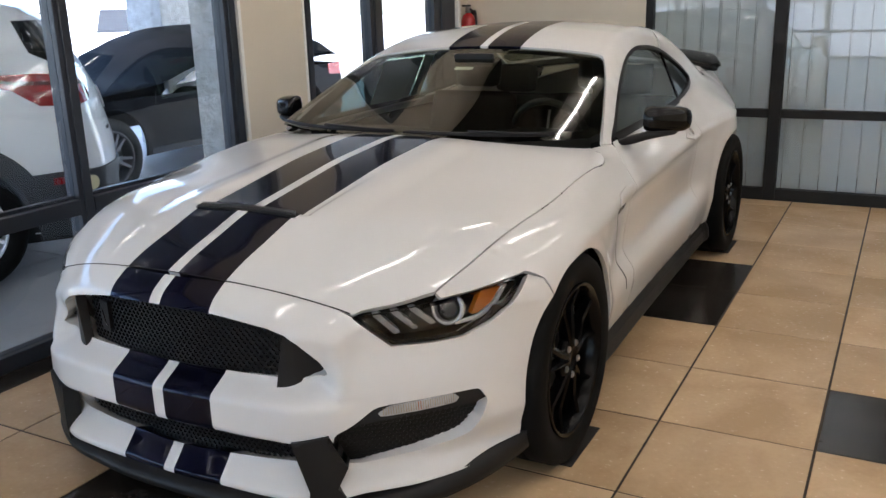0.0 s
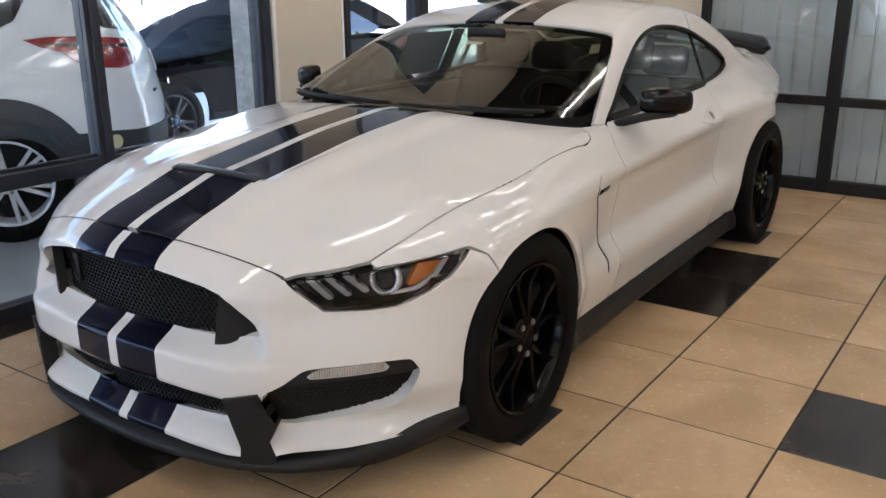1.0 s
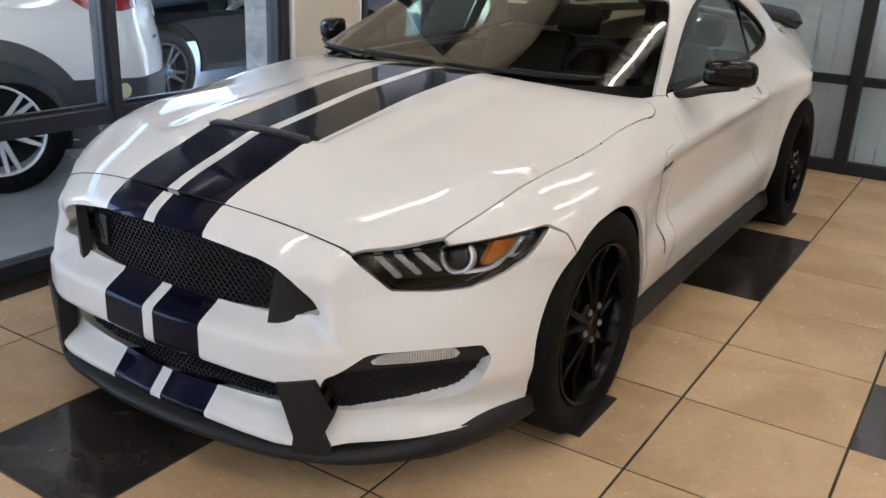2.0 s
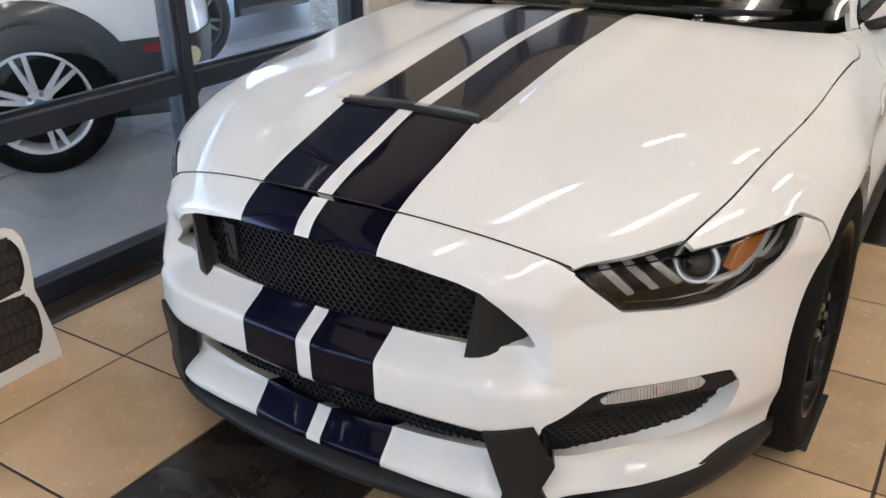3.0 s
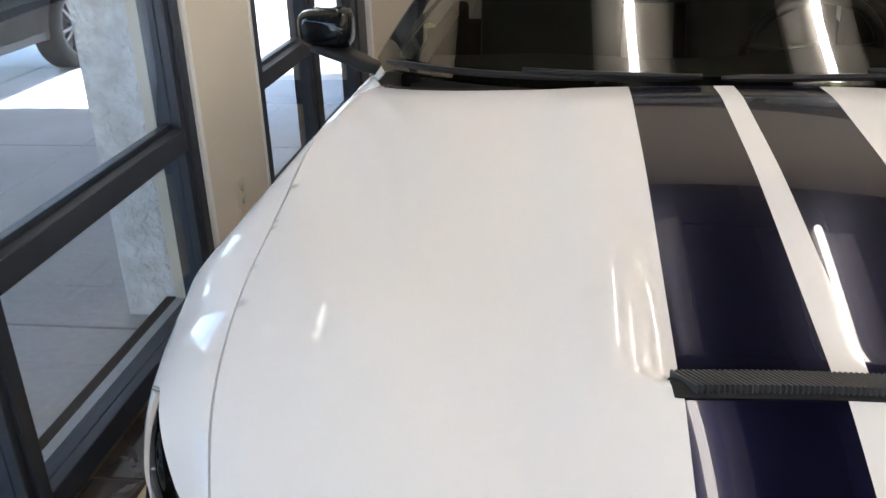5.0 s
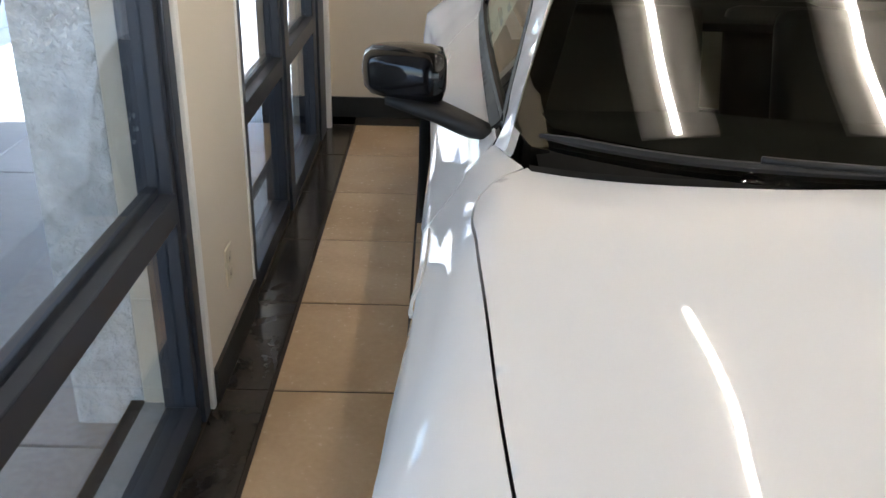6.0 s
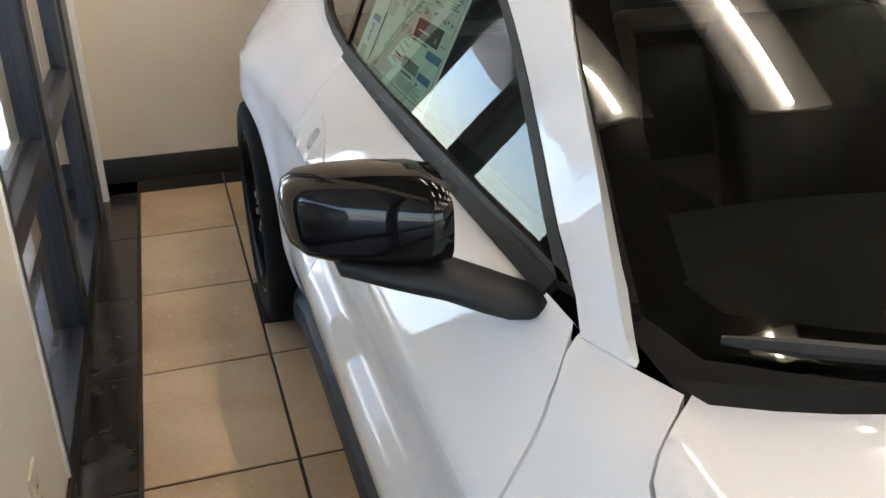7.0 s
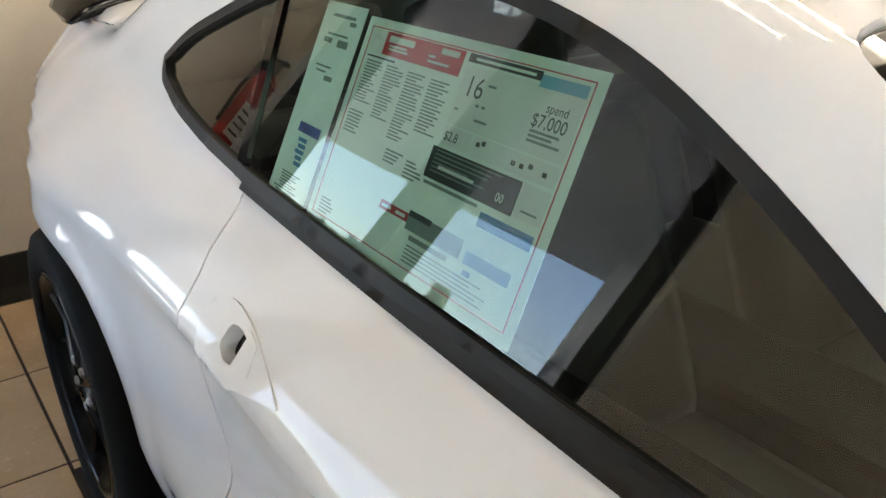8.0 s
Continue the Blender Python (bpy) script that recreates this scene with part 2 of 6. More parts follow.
def rounded(poly, r, k=4):
    """The polygon with its corners rounded, r a share of the shorter side."""
    poly = np.asarray(poly, float)
    out = []
    for i in range(len(poly)):
        a, b, c = poly[i - 1], poly[i], poly[(i + 1) % len(poly)]
        p, q = b + (a - b) * r, b + (c - b) * r
        out += [(1 - s) ** 2 * p + 2 * s * (1 - s) * b + s * s * q for s in np.linspace(0, 1, k)]
    return np.array(out)


def cut_mesh(lay, field, outline, holes=(), grid=(0.03, 0.03), flange=0.012, push=0.0, mirror=False, thick=0.0, name="panel"):
    """A panel: the flat outline without its holes, filled with an even net, laid on the shape, its rims turned inwards."""
    grid = np.array(grid, float)
    loops = [dense(p, grid) for p in (outline, *holes)]
    lo, hi = loops[0].min(0), loops[0].max(0)
    nu, nv = (np.ceil((hi - lo) / grid).astype(int) + 1)
    uu, vv = np.meshgrid(np.linspace(lo[0], hi[0], nu), np.linspace(lo[1], hi[1], nv))
    q = np.column_stack([uu.ravel(), vv.ravel()])
    keep = within(q, loops[0])
    for h in loops[1:]:
        keep &= ~within(q, h)
    q = q[keep]
    rim = np.concatenate(loops)
    near = np.full(len(q), 9.0)
    for k in range(0, len(rim), 200):
        d = (q[:, None] - rim[None, k:k + 200]) / grid
        near = np.minimum(near, np.sqrt((d ** 2).sum(2)).min(1))
    q = q[near > 0.55]
    pts, edges, n = np.concatenate([rim, q]), [], 0
    for loop in loops:
        edges += [(n + i, n + (i + 1) % len(loop)) for i in range(len(loop))]
        n += len(loop)
    flat = pts / grid
    vs, _, fs, _, _, _ = geometry.delaunay_2d_cdt([Vector(p) for p in flat], edges, [], 0, 1e-6)
    flat = np.array([tuple(v) for v in vs])
    tris = np.array([f for f in fs if len(f) == 3])
    c = flat[tris].mean(1)
    ok = within(c, loops[0] / grid)
    for h in loops[1:]:
        ok &= ~within(c, h / grid)
    tris = tris[ok]
    p = lay(flat * grid)
    nn = normals(field, p)
    p = p + nn * push
    face = np.cross(p[tris[:, 1]] - p[tris[:, 0]], p[tris[:, 2]] - p[tris[:, 0]])
    flip = (face * nn[tris].mean(1)).sum(1) < 0
    tris[flip] = tris[flip][:, ::-1]
    count = {}
    for t in tris:
        for a, b in ((t[0], t[1]), (t[1], t[2]), (t[2], t[0])):
            count[(a, b)] = 1
    open_edges = [(a, b) for a, b in count if (b, a) not in count]
    allp, faces = [p], [tuple(t) for t in tris]
    if open_edges and flange:
        n = len(p)
        ids = sorted({i for e in open_edges for i in e})
        at = {v: k for k, v in enumerate(ids)}
        r = 0.0025
        allp += [p[ids], p[ids] - nn[ids] * r * 0.6, p[ids] - nn[ids] * flange]
        k = len(ids)
        for a, b in open_edges:
            a0, b0 = n + at[a], n + at[b]
            faces += [(b0, a0, a0 + 2 * k, b0 + 2 * k)]
        allp[2] = allp[2] * 1.0
    if thick:
        n = sum(len(a) for a in allp)
        allp.append(p - nn * thick)
        faces += [(n + t[2], n + t[1], n + t[0]) for t in tris]
    p = np.concatenate(allp)
    if mirror:
        p = p * (-1, 1, 1)
        faces = [f[::-1] for f in faces]
    me = bpy.data.meshes.new(name)
    me.from_pydata(p.tolist(), [], [tuple(int(i) for i in f) for f in faces])
    me.update()
    return me


def both(name, material, parent, label="", **kw):
    """A panel and its mirror image."""
    return [mesh_part(name, cut_mesh(mirror=s, name=name, **kw), material, parent, label) for s in (False, True)]


def mirrored(bm_maker, name, material, parent, label="", smooth=False):
    """A part made by bm_maker on the side of positive x, and its mirror image."""
    out = []
    for s in (1, -1):
        bm = bm_maker()
        if s < 0:
            bmesh.ops.scale(bm, vec=(-1, 1, 1), verts=bm.verts)
        out.append(part(name, bm, material, parent, label, smooth))
    return out


# ---- the sports car's shape: smooth fields, from which its panels are cut ----
def curve(*knots):
    """A smooth curve through (t, value) knots."""
    kt, kv = np.array([k[0] for k in knots], float), np.array([k[1] for k in knots], float)
    d = np.diff(kv) / np.diff(kt)
    m = np.concatenate([[d[0]], np.where(d[:-1] * d[1:] > 0, 2 * d[:-1] * d[1:] / (d[:-1] + d[1:] + 1e-12), 0), [d[-1]]])

    def at(t):
        t = np.clip(np.asarray(t, float), kt[0], kt[-1])
        i = np.clip(np.searchsorted(kt, t) - 1, 0, len(kt) - 2)
        h = kt[i + 1] - kt[i]
        s = (t - kt[i]) / h
        return ((1 + 2 * s) * (1 - s) ** 2 * kv[i] + s * (1 - s) ** 2 * h * m[i]
                + s * s * (3 - 2 * s) * kv[i + 1] + s * s * (s - 1) * h * m[i + 1])
    return at


def step(a, b, t):
    s = np.clip((np.asarray(t, float) - a) / (b - a), 0, 1)
    return s * s * (3 - 2 * s)


def smax(a, b, r):
    h = np.clip(0.5 + 0.5 * (a - b) / r, 0, 1)
    return b + (a - b) * h + r * h * (1 - h) * 0.5


NOSE_X, NOSE_Y, VENT = 0.955, 0.80, 0.425
hood_line = curve((-0.3, 0.5), (-0.05, 0.645), (0, 0.688), (0.03, 0.715), (0.08, 0.747), (0.2, 0.795), (0.43, 0.855), (0.8, 0.902),
                  (1.1, 0.932), (1.4, 0.955), (1.8, 0.965), (3.2, 0.97), (3.6, 1.01), (4.0, 1.055), (4.3, 1.062), (4.52, 1.06), (4.65, 1.0))
flank = curve((0.3, 0.95), (0.86, 0.948), (1.3, 0.922), (1.6, 0.910), (2.0, 0.902), (2.4, 0.897), (2.9, 0.893), (3.15, 0.893), (3.35, 0.908), (3.57, 0.930), (3.82, 0.890), (4.1, 0.828), (4.4, 0.752), (4.65, 0.68))
belt_x = curve((0.4, 0.86), (0.9, 0.83), (1.5, 0.80), (1.7, 0.79), (2.3, 0.778), (2.9, 0.768), (3.4, 0.738), (4.0, 0.68), (4.6, 0.60))


def profile(*knots):
    """A line of straight runs through (t, value) knots, its corners eased by a few millimetres."""
    kt, kv = [k[0] for k in knots], [k[1] for k in knots]
    return lambda t: sum(np.interp(np.asarray(t, float) + d, kt, kv) * w for d, w in ((-0.006, 0.15), (-0.003, 0.22), (0, 0.26), (0.003, 0.22), (0.006, 0.15)))


face = curve((0.05, 0.06), (0.13, 0.0), (0.185, -0.016), (0.25, 0.02), (0.35, -0.028), (0.44, -0.018), (0.50, -0.008), (0.6, 0.008), (0.685, 0.010), (0.75, 0.03), (0.9, 0.1))
# the middle of the nose: lower lip, slot, upright face, ledge under the grille, brow
front_line = profile((0.05, 0.06), (0.13, 0.0), (0.165, -0.014), (0.182, -0.020), (0.240, 0.038), (0.262, 0.045), (0.300, 0.035), (0.330, 0.005), (0.342, -0.018), (0.356, -0.0235),
                     (0.438, -0.0235), (0.450, -0.016), (0.489, 0.058), (0.505, 0.062), (0.60, 0.028), (0.683, 0.004), (0.75, 0.03), (0.9, 0.1))
blunt = curve((0, 0), (10, 0.006), (20, 0.034), (27, 0.056), (31, 0.056), (36, 0.034), (45, 0.019), (55, 0.011), (65, 0.006), (80, 0.0))
roof_line = curve((1.1, 0.79), (1.25, 0.878), (1.40, 0.957), (1.8, 1.118), (2.2, 1.270), (2.34, 1.312), (2.55, 1.348), (2.8, 1.362), (3.1, 1.342),
                  (3.5, 1.252), (3.9, 1.115), (4.15, 1.03), (4.4, 0.93))


def crease_z(y):
    return 0.7165 + 0.0285 * y


def belt_z(y):
    return 0.918 + 0.023 * (y - 1.7)


def sweep(x):
    return NOSE_Y * (1 - np.sqrt(np.clip(1 - (x / NOSE_X) ** 2, 0.02, 1)))


def top(x, y):
    u = y - sweep(x) * (1 - step(0.7, 1.5, y))
    ax = np.abs(x)
    dome = 0.014 * (1 - step(0.27, 0.38, ax)) * step(0.25, 0.5, y) * (1 - step(1.25, 1.45, y))
    dome = dome - 0.018 * (1 - step(0.198, 0.245, ax)) * step(VENT + 0.004, VENT + 0.022, y) * (1 - step(VENT + 0.06, 1.0, y))
    crown = 0.040 * np.exp(-((y - 0.56) / 0.30) ** 2) * step(0.20, 0.95, np.abs(x))
    return hood_line(u) - 0.05 * (x / 0.75) ** 2 + dome + crown


def width(y, z):
    zs, zb, w = crease_z(y), belt_z(y), flank(y)
    t = np.clip((z - zs) / (zb - zs), 0, 3)
    upper = (w - belt_x(y)) * t
    s = np.clip((zs - z) / (zs - 0.40), 0, 1)
    door = step(1.15, 1.6, y) * (1 - step(2.8, 3.2, y))
    dip = door * (0.026 * step(0.0, 0.17, s) + 0.022 * step(0.12, 0.62, s)) * (1 - step(0.68, 0.93, s))
    low = np.clip(0.40 - z, 0, 1)
    lip = 0
    for hub, r in ((HUB_F, 0.385), (HUB_R, 0.39)):
        q = np.hypot(y - hub, z - HUB_Z)
        lip = lip + 0.009 * np.exp(-((q - r) / 0.035) ** 2)
    return w - upper - dip - 0.4 * low ** 1.3 + lip


HUB_F, HUB_R, HUB_Z = 0.858, 3.575, 0.345


def body(x, y, z):
    """Below zero inside the lower body."""
    x = np.abs(x)
    e = np.sqrt((x / NOSE_X) ** 2 + (np.clip(NOSE_Y - y, 0, 9) / NOSE_Y) ** 2)
    c = np.clip((NOSE_Y - y) / NOSE_Y, 0, 2) / np.maximum(e, 1e-6)
    turn_a = np.degrees(np.arccos(np.clip(c, -1, 1)))
    fade = 0.65 * step(0.60, 0.70, z) * (1 - step(29, 43, turn_a)) + 0.75 * step(0.46, 0.58, z) * step(29, 43, turn_a)
    lift = step(0.445, 0.470, z)
    mid = step(0.795, 0.875, c) * (1 - lift) + step(0.835, 0.872, c) * lift
    front = (e - 1) * 0.86 + face(z) * step(0.1, 0.7, c) * (1 - mid) + front_line(z) * mid - blunt(turn_a) * (1 - fade)
    tail = y - (4.66 - 0.22 * (x / 0.9) ** 2 - 0.10 * step(0.75, 1.05, z))
    g = smax(z - top(x, y), x - width(y, z), 0.05)
    g = smax(g, front, 0.03)
    g = smax(g, tail, 0.08)
    return smax(g, 0.12 - z, 0.02)


def lid_z(x, y):
    """The height of the windscreen, roof and rear window."""
    bow = 1.0 * np.minimum(x, 0.78) ** 10 * (1 - step(1.9, 2.6, y)) - 0.25 * x ** 2 * step(3.1, 4.0, y)
    return roof_line(y - bow) - (0.09 + 0.04 * step(1.9, 2.5, y)) * x ** 2


def glazing(x, y, z):
    """Below zero under the windscreen, which runs on flat to its edges."""
    return z - lid_z(np.abs(x), y) + 0 * x


def cabin(x, y, z):
    """Below zero inside the greenhouse."""
    x = np.abs(x)
    lid = lid_z(x, y)
    side = 0.772 - 0.475 * np.clip(z - 0.93, -0.03, 1) - 0.028 * (y - 2.35) ** 2
    return smax(smax(z - lid, x - side, 0.07), np.abs(y - 2.7) - 1.6, 0.01)


def shell(x, y, z):
    a, b, k = body(x, y, z), cabin(x, y, z), 0.05
    return -smax(-a, -b, k)


def shoot(field, p, way, far=2.2):
    """Where rays from inside, p + s * way, leave the field."""
    p, way = np.asarray(p, float), np.asarray(way, float)
    lo, hi = np.zeros(len(p)), np.full(len(p), far)
    for _ in range(34):
        mid = (lo + hi) / 2
        inside = field(*(p + way * mid[:, None]).T) < 0
        lo, hi = np.where(inside, mid, lo), np.where(inside, hi, mid)
    return p + way * lo[:, None]


def normals(field, p, e=2e-4):
    g = np.stack([field(*(p + e * d).T) - field(*(p - e * d).T) for d in np.eye(3)], 1)
    return g / np.maximum(np.linalg.norm(g, axis=1, keepdims=True), 1e-9)


# each way of laying a flat plan (u, v) on the car
def from_above(field):
    return lambda q: shoot(field, np.column_stack([q[:, 0], q[:, 1], np.full(len(q), 0.4)]), np.tile((0, 0, 1.0), (len(q), 1)))


def from_nose(q):
    """q: degrees round the nose and height."""
    a = np.radians(q[:, 0])
    p = np.column_stack([np.zeros(len(q)), np.full(len(q), NOSE_Y), q[:, 1]])
    return shoot(body, p, np.column_stack([NOSE_X * np.sin(a), -NOSE_Y * np.cos(a), np.zeros(len(q))]))


AXIS = 0.45


def from_axis(field):
    """q: length y and degrees up from the level, on the side of positive x."""
    def lay(q):
        a = np.radians(q[:, 1])
        p = np.column_stack([np.zeros(len(q)), q[:, 0], np.full(len(q), AXIS)])
        return shoot(field, p, np.column_stack([np.cos(a), np.zeros(len(q)), np.sin(a)]))
    return lay


# ---- showroom: walls, ceiling, glazing ----
WALL_X, BACK_Y, HIGH, LOFT = -1.47, 5.03, 2.75, 3.95
SOUTH, EAST = -10.5, 7.0
ground_z = -0.08


def wall_box(name, a, b, material, label, bevel=0.0):
    ob = boxed(name, a, b, material, None, label, bevel, "structure")
    return ob


wall_box("wall_east", (EAST, SOUTH - 0.15, 0), (EAST + 0.15, BACK_Y + 0.15, LOFT), CREAM, "cream painted plaster wall")
wall_box("bulkhead_south", (-1.66, SOUTH - 0.15, HIGH), (EAST, SOUTH, LOFT), CREAM, "cream painted bulkhead over the front windows")
wall_box("wall_back", (-1.65, BACK_Y, 0), (0.0, BACK_Y + 0.15, LOFT), CREAM, "cream painted plaster wall with black skirting")
wall_box("bulkhead_back", (0.0, BACK_Y, HIGH), (EAST, BACK_Y + 0.15, LOFT), CREAM, "cream painted bulkhead over the glazed partition")
wall_box("bulkhead_west", (-1.66, SOUTH, HIGH), (WALL_X, BACK_Y, LOFT), CREAM, "cream painted bulkhead over the shop windows")
bm = bmesh.new()
add_box(bm, (-1.8, SOUTH - 0.15, LOFT + 0.004), (EAST + 0.15, BACK_Y + 0.3, LOFT + 0.12))
for k in range(-2, 12):
    add_box(bm, (0.29 + 0.61 * k, SOUTH, LOFT - 0.006), (0.314 + 0.61 * k, BACK_Y, LOFT + 0.006))
for k in range(-8, 5):
    add_box(bm, (-1.6, 1.22 * k - 0.63, LOFT - 0.005), (EAST, 1.22 * k - 0.606, LOFT + 0.007))
tagged(part("ceiling", bm, CEIL, None, "dark suspended ceiling of boards in a grid"), kind="structure")
wall_box("floor_slab", (-1.70, SOUTH, -0.2), (EAST, BACK_Y + 1.2, -0.003), GROUT, "floor bed with dark grout")
# the wall pier between the shop windows, and the white corner boards beside it
wall_box("wall_pier", (-1.66, 2.19, 0), (WALL_X + 0.004, 2.745, HIGH), CREAM, "cream painted pier between shop windows", 0.004)
wall_box("trim_pier", (WALL_X - 0.035, 2.165, 0), (WALL_X + 0.008, 2.19, HIGH), WHITE_TRIM, "white painted corner trim", 0.003)
wall_box("trim_pier_far", (WALL_X - 0.035, 2.745, 0), (WALL_X + 0.008, 2.765, HIGH), WHITE_TRIM, "white painted corner trim", 0.003)
wall_box("trim_end", (WALL_X - 0.03, 4.79, 0), (WALL_X + 0.02, 4.83, HIGH), WHITE_TRIM, "white painted corner trim", 0.003)
wall_box("wall_corner", (-1.66, 4.83, 0), (WALL_X - 0.02, BACK_Y, HIGH), CREAM, "cream painted wall end at the corner")
wall_box("baseboard_pier", (WALL_X + 0.004, 2.192, 0), (WALL_X + 0.016, 2.743, 0.105), BASE_DARK, "black skirting board", 0.003)
wall_box("baseboard_back", (WALL_X - 0.02, BACK_Y - 0.014, 0), (-0.002, BACK_Y, 0.115), BASE_DARK, "black skirting board", 0.003)


def shop_window(name, y0, y1, posts, label):
    """An aluminium shop front along the wall: a post at each of posts (y0, y1), a sill, a middle rail, a head, and the panes."""
    w = thing(name, label, "window", kind="structure")
    x0, x1 = WALL_X - 0.095, WALL_X
    for a, b in posts:
        bm = bmesh.new()
        add_box(bm, (x0, a, 0), (x1 - 0.012, b, HIGH), 0.004)
        add_box(bm, (x1 - 0.03, a + (b - a) * 0.3, 0.002), (x1, b - (b - a) * 0.12, HIGH - 0.002), 0.004)
        part("post", bm, ALU, w)
    spans = [(p[1], q[0]) for p, q in zip(posts, posts[1:])]
    for a, b in spans:
        for z0, z1, deep in ((0.0, 0.07, 0.0), (0.585, 0.655, 0.0), (HIGH - 0.07, HIGH, 0.0)):
            bm = bmesh.new()
            add_box(bm, (x0 + 0.004, a, z0), (x1 - 0.006, b, z1), 0.004)
            if 0.3 < z0 < 1:
                add_box(bm, (x0 + 0.02, a, z1 - 0.004), (x1 - 0.045, b, z1 + 0.016), 0.003)
            part("rail", bm, ALU, w)
        for z0, z1 in ((0.07, 0.585), (0.655, HIGH - 0.07)):
            pane = boxed("pane", (x0 + 0.05, a, z0), (x0 + 0.056, b, z1), PANE, w, "", 0.0)
            pane.visible_shadow = False
    return w


# the front of the showroom is glazed too
def front_window(name, xs, label):
    w = thing(name, label, "window", kind="structure")
    for x in xs:
        boxed("post", (x - 0.065, SOUTH - 0.115, 0), (x + 0.065, SOUTH, HIGH), ALU, w, "", 0.004)
    for a, b in zip(xs, xs[1:]):
        for z0, z1 in ((0.0, 0.07), (0.585, 0.655), (HIGH - 0.07, HIGH)):
            boxed("rail", (a + 0.065, SOUTH - 0.11, z0), (b - 0.065, SOUTH - 0.006, z1), ALU, w, "", 0.004)
        for z0, z1 in ((0.07, 0.585), (0.655, HIGH - 0.07)):
            pane = boxed("pane", (a + 0.065, SOUTH - 0.06, z0), (b - 0.065, SOUTH - 0.054, z1), PANE, w, "", 0.0)
            pane.visible_shadow = False


front_window("window_3", [-1.40 + 1.39 * k for k in range(7)], "dark aluminium shop window across the front of the showroom")
shop_window("window_1", -5.9, 2.165, [(-5.9, -5.75), (-4.15, -4.02), (-2.45, -2.32), (-0.70, -0.62), (1.0, 1.078), (2.075, 2.165)],
            "dark aluminium shop window with a low middle rail")
shop_window("window_2", 2.765, 4.79, [(2.765, 2.85), (3.53, 3.69), (4.44, 4.79)], "dark aluminium shop window with a low middle rail")
wall_box("wall_window_south", (-1.66, SOUTH, 0), (WALL_X, -5.9, HIGH), CREAM, "cream painted wall end")

# round pale sticker on the pane beside the post
bm = bmesh.new()
bmesh.ops.create_cone(bm, cap_ends=True, segments=32, radius1=0.034, radius2=0.034, depth=0.002,
                      matrix=pose(WALL_X - 0.055, 1.125, 0.71, 0, 90, 0))
sticker = part("round_sticker", bm, surface("pale_yellow_paper", (0.72, 0.68, 0.42), 0.5, var=0.06))
tagged(sticker, "round pale yellow paper sticker on the window glass", "sticker")

# ---- glazed partition with ribbed white panels ----
RIB = surface("ribbed_white_panel", (0.66, 0.68, 0.65), 0.45, var=0.1, scale=2, fine=60)


def partition():
    w = thing("glazed_partition", "black framed glass partition with ribbed white panels behind it", "partition", kind="structure")
    xs = [0.0, 0.945, 1.97, 2.99, 4.01, 5.03, 6.05, EAST]
    y0, y1 = BACK_Y, BACK_Y + 0.07
    for i, x in enumerate(xs):
        boxed("post", (x - (0 if i == 0 else 0.03), y0 - 0.006, 0), (x + 0.055, y1, HIGH), BLACK_SATIN, w, "", 0.004)
    for a, b in zip(xs, xs[1:]):
        for z0, z1 in ((0.0, 0.085), (0.605, 0.665), (HIGH - 0.08, HIGH)):
            boxed("rail", (a + 0.055, y0, z0), (b - 0.03, y1 - 0.004, z1), BLACK_SATIN, w, "", 0.004)
        for z0, z1 in ((0.085, 0.605), (0.665, HIGH - 0.08)):
            boxed("pane", (a + 0.055, y0 + 0.03, z0), (b - 0.03, y0 + 0.036, z1), PANE, w, "", 0.0)
    # upright ribbed slats behind the glass
    x, k = 0.06, 0
    me = None
    while x < EAST - 0.1:
        bm = bmesh.new()
        add_box(bm, (-0.062, 0, 0.01), (0.062, 0.012, HIGH - 0.02), 0.003)
        add_box(bm, (-0.058, -0.01, 0.01), (-0.050, 0.004, HIGH - 0.02))
        if me is None:
            me = bpy.data.meshes.new("slat")
            bm.to_mesh(me)
            me.materials.append(RIB)
        bm.free()
        s = new("slat", me)
        s.parent = w
        s.matrix_world = pose(x, BACK_Y + 0.16, 0, 0, 0, (k * 37 % 11 - 5) * 0.35)
        x += 0.128
        k += 1
    return w


partition()
wall_box("wall_behind", (0.0, BACK_Y + 1.1, 0), (EAST, BACK_Y + 1.2, HIGH), CREAM, "cream wall behind the partition")
wall_box("ceiling_behind", (-0.15, BACK_Y + 0.15, HIGH), (EAST, BACK_Y + 1.2, HIGH + 0.1), CREAM, "pale ceiling behind the partition")
wall_box("wall_behind_side", (-0.15, BACK_Y + 0.15, 0), (0.0, BACK_Y + 1.2, HIGH), CREAM, "cream wall behind the partition")

# ---- ceiling lights in rows ----
TUBE = glow("fluorescent_tube", (1.0, 0.905, 0.775), LAMP)
REFLECTOR = surface("pale_louvre_tray", (0.34, 0.325, 0.30), 0.45, var=0.08)


def ceiling_light():
    f = thing("ceiling_light", "long white fluorescent ceiling light in a pale tray, switched on", "ceiling light", group="rows of ceiling lights")
    bm = bmesh.new()
    prof = [(-0.29, 0.0), (-0.29, -0.06), (-0.275, -0.06), (-0.14, -0.025), (0.14, -0.025), (0.275, -0.06), (0.29, -0.06), (0.29, 0.0)]
    prism(bm, prof, 1.24, Matrix(((1, 0, 0, 0), (0, 0, 1, -0.62), (0, 1, 0, 0), (0, 0, 0, 1))))
    part("reflector", bm, REFLECTOR, f)
    bm = lathe([(0, -0.60), (0.034, -0.60), (0.034, 0.60), (0, 0.60)], 16)
    bmesh.ops.transform(bm, matrix=pose(0, 0, -0.064, 0, 0, 90), verts=bm.verts)
    part("tube", bm, TUBE, f, "glowing tube", True)
    return f


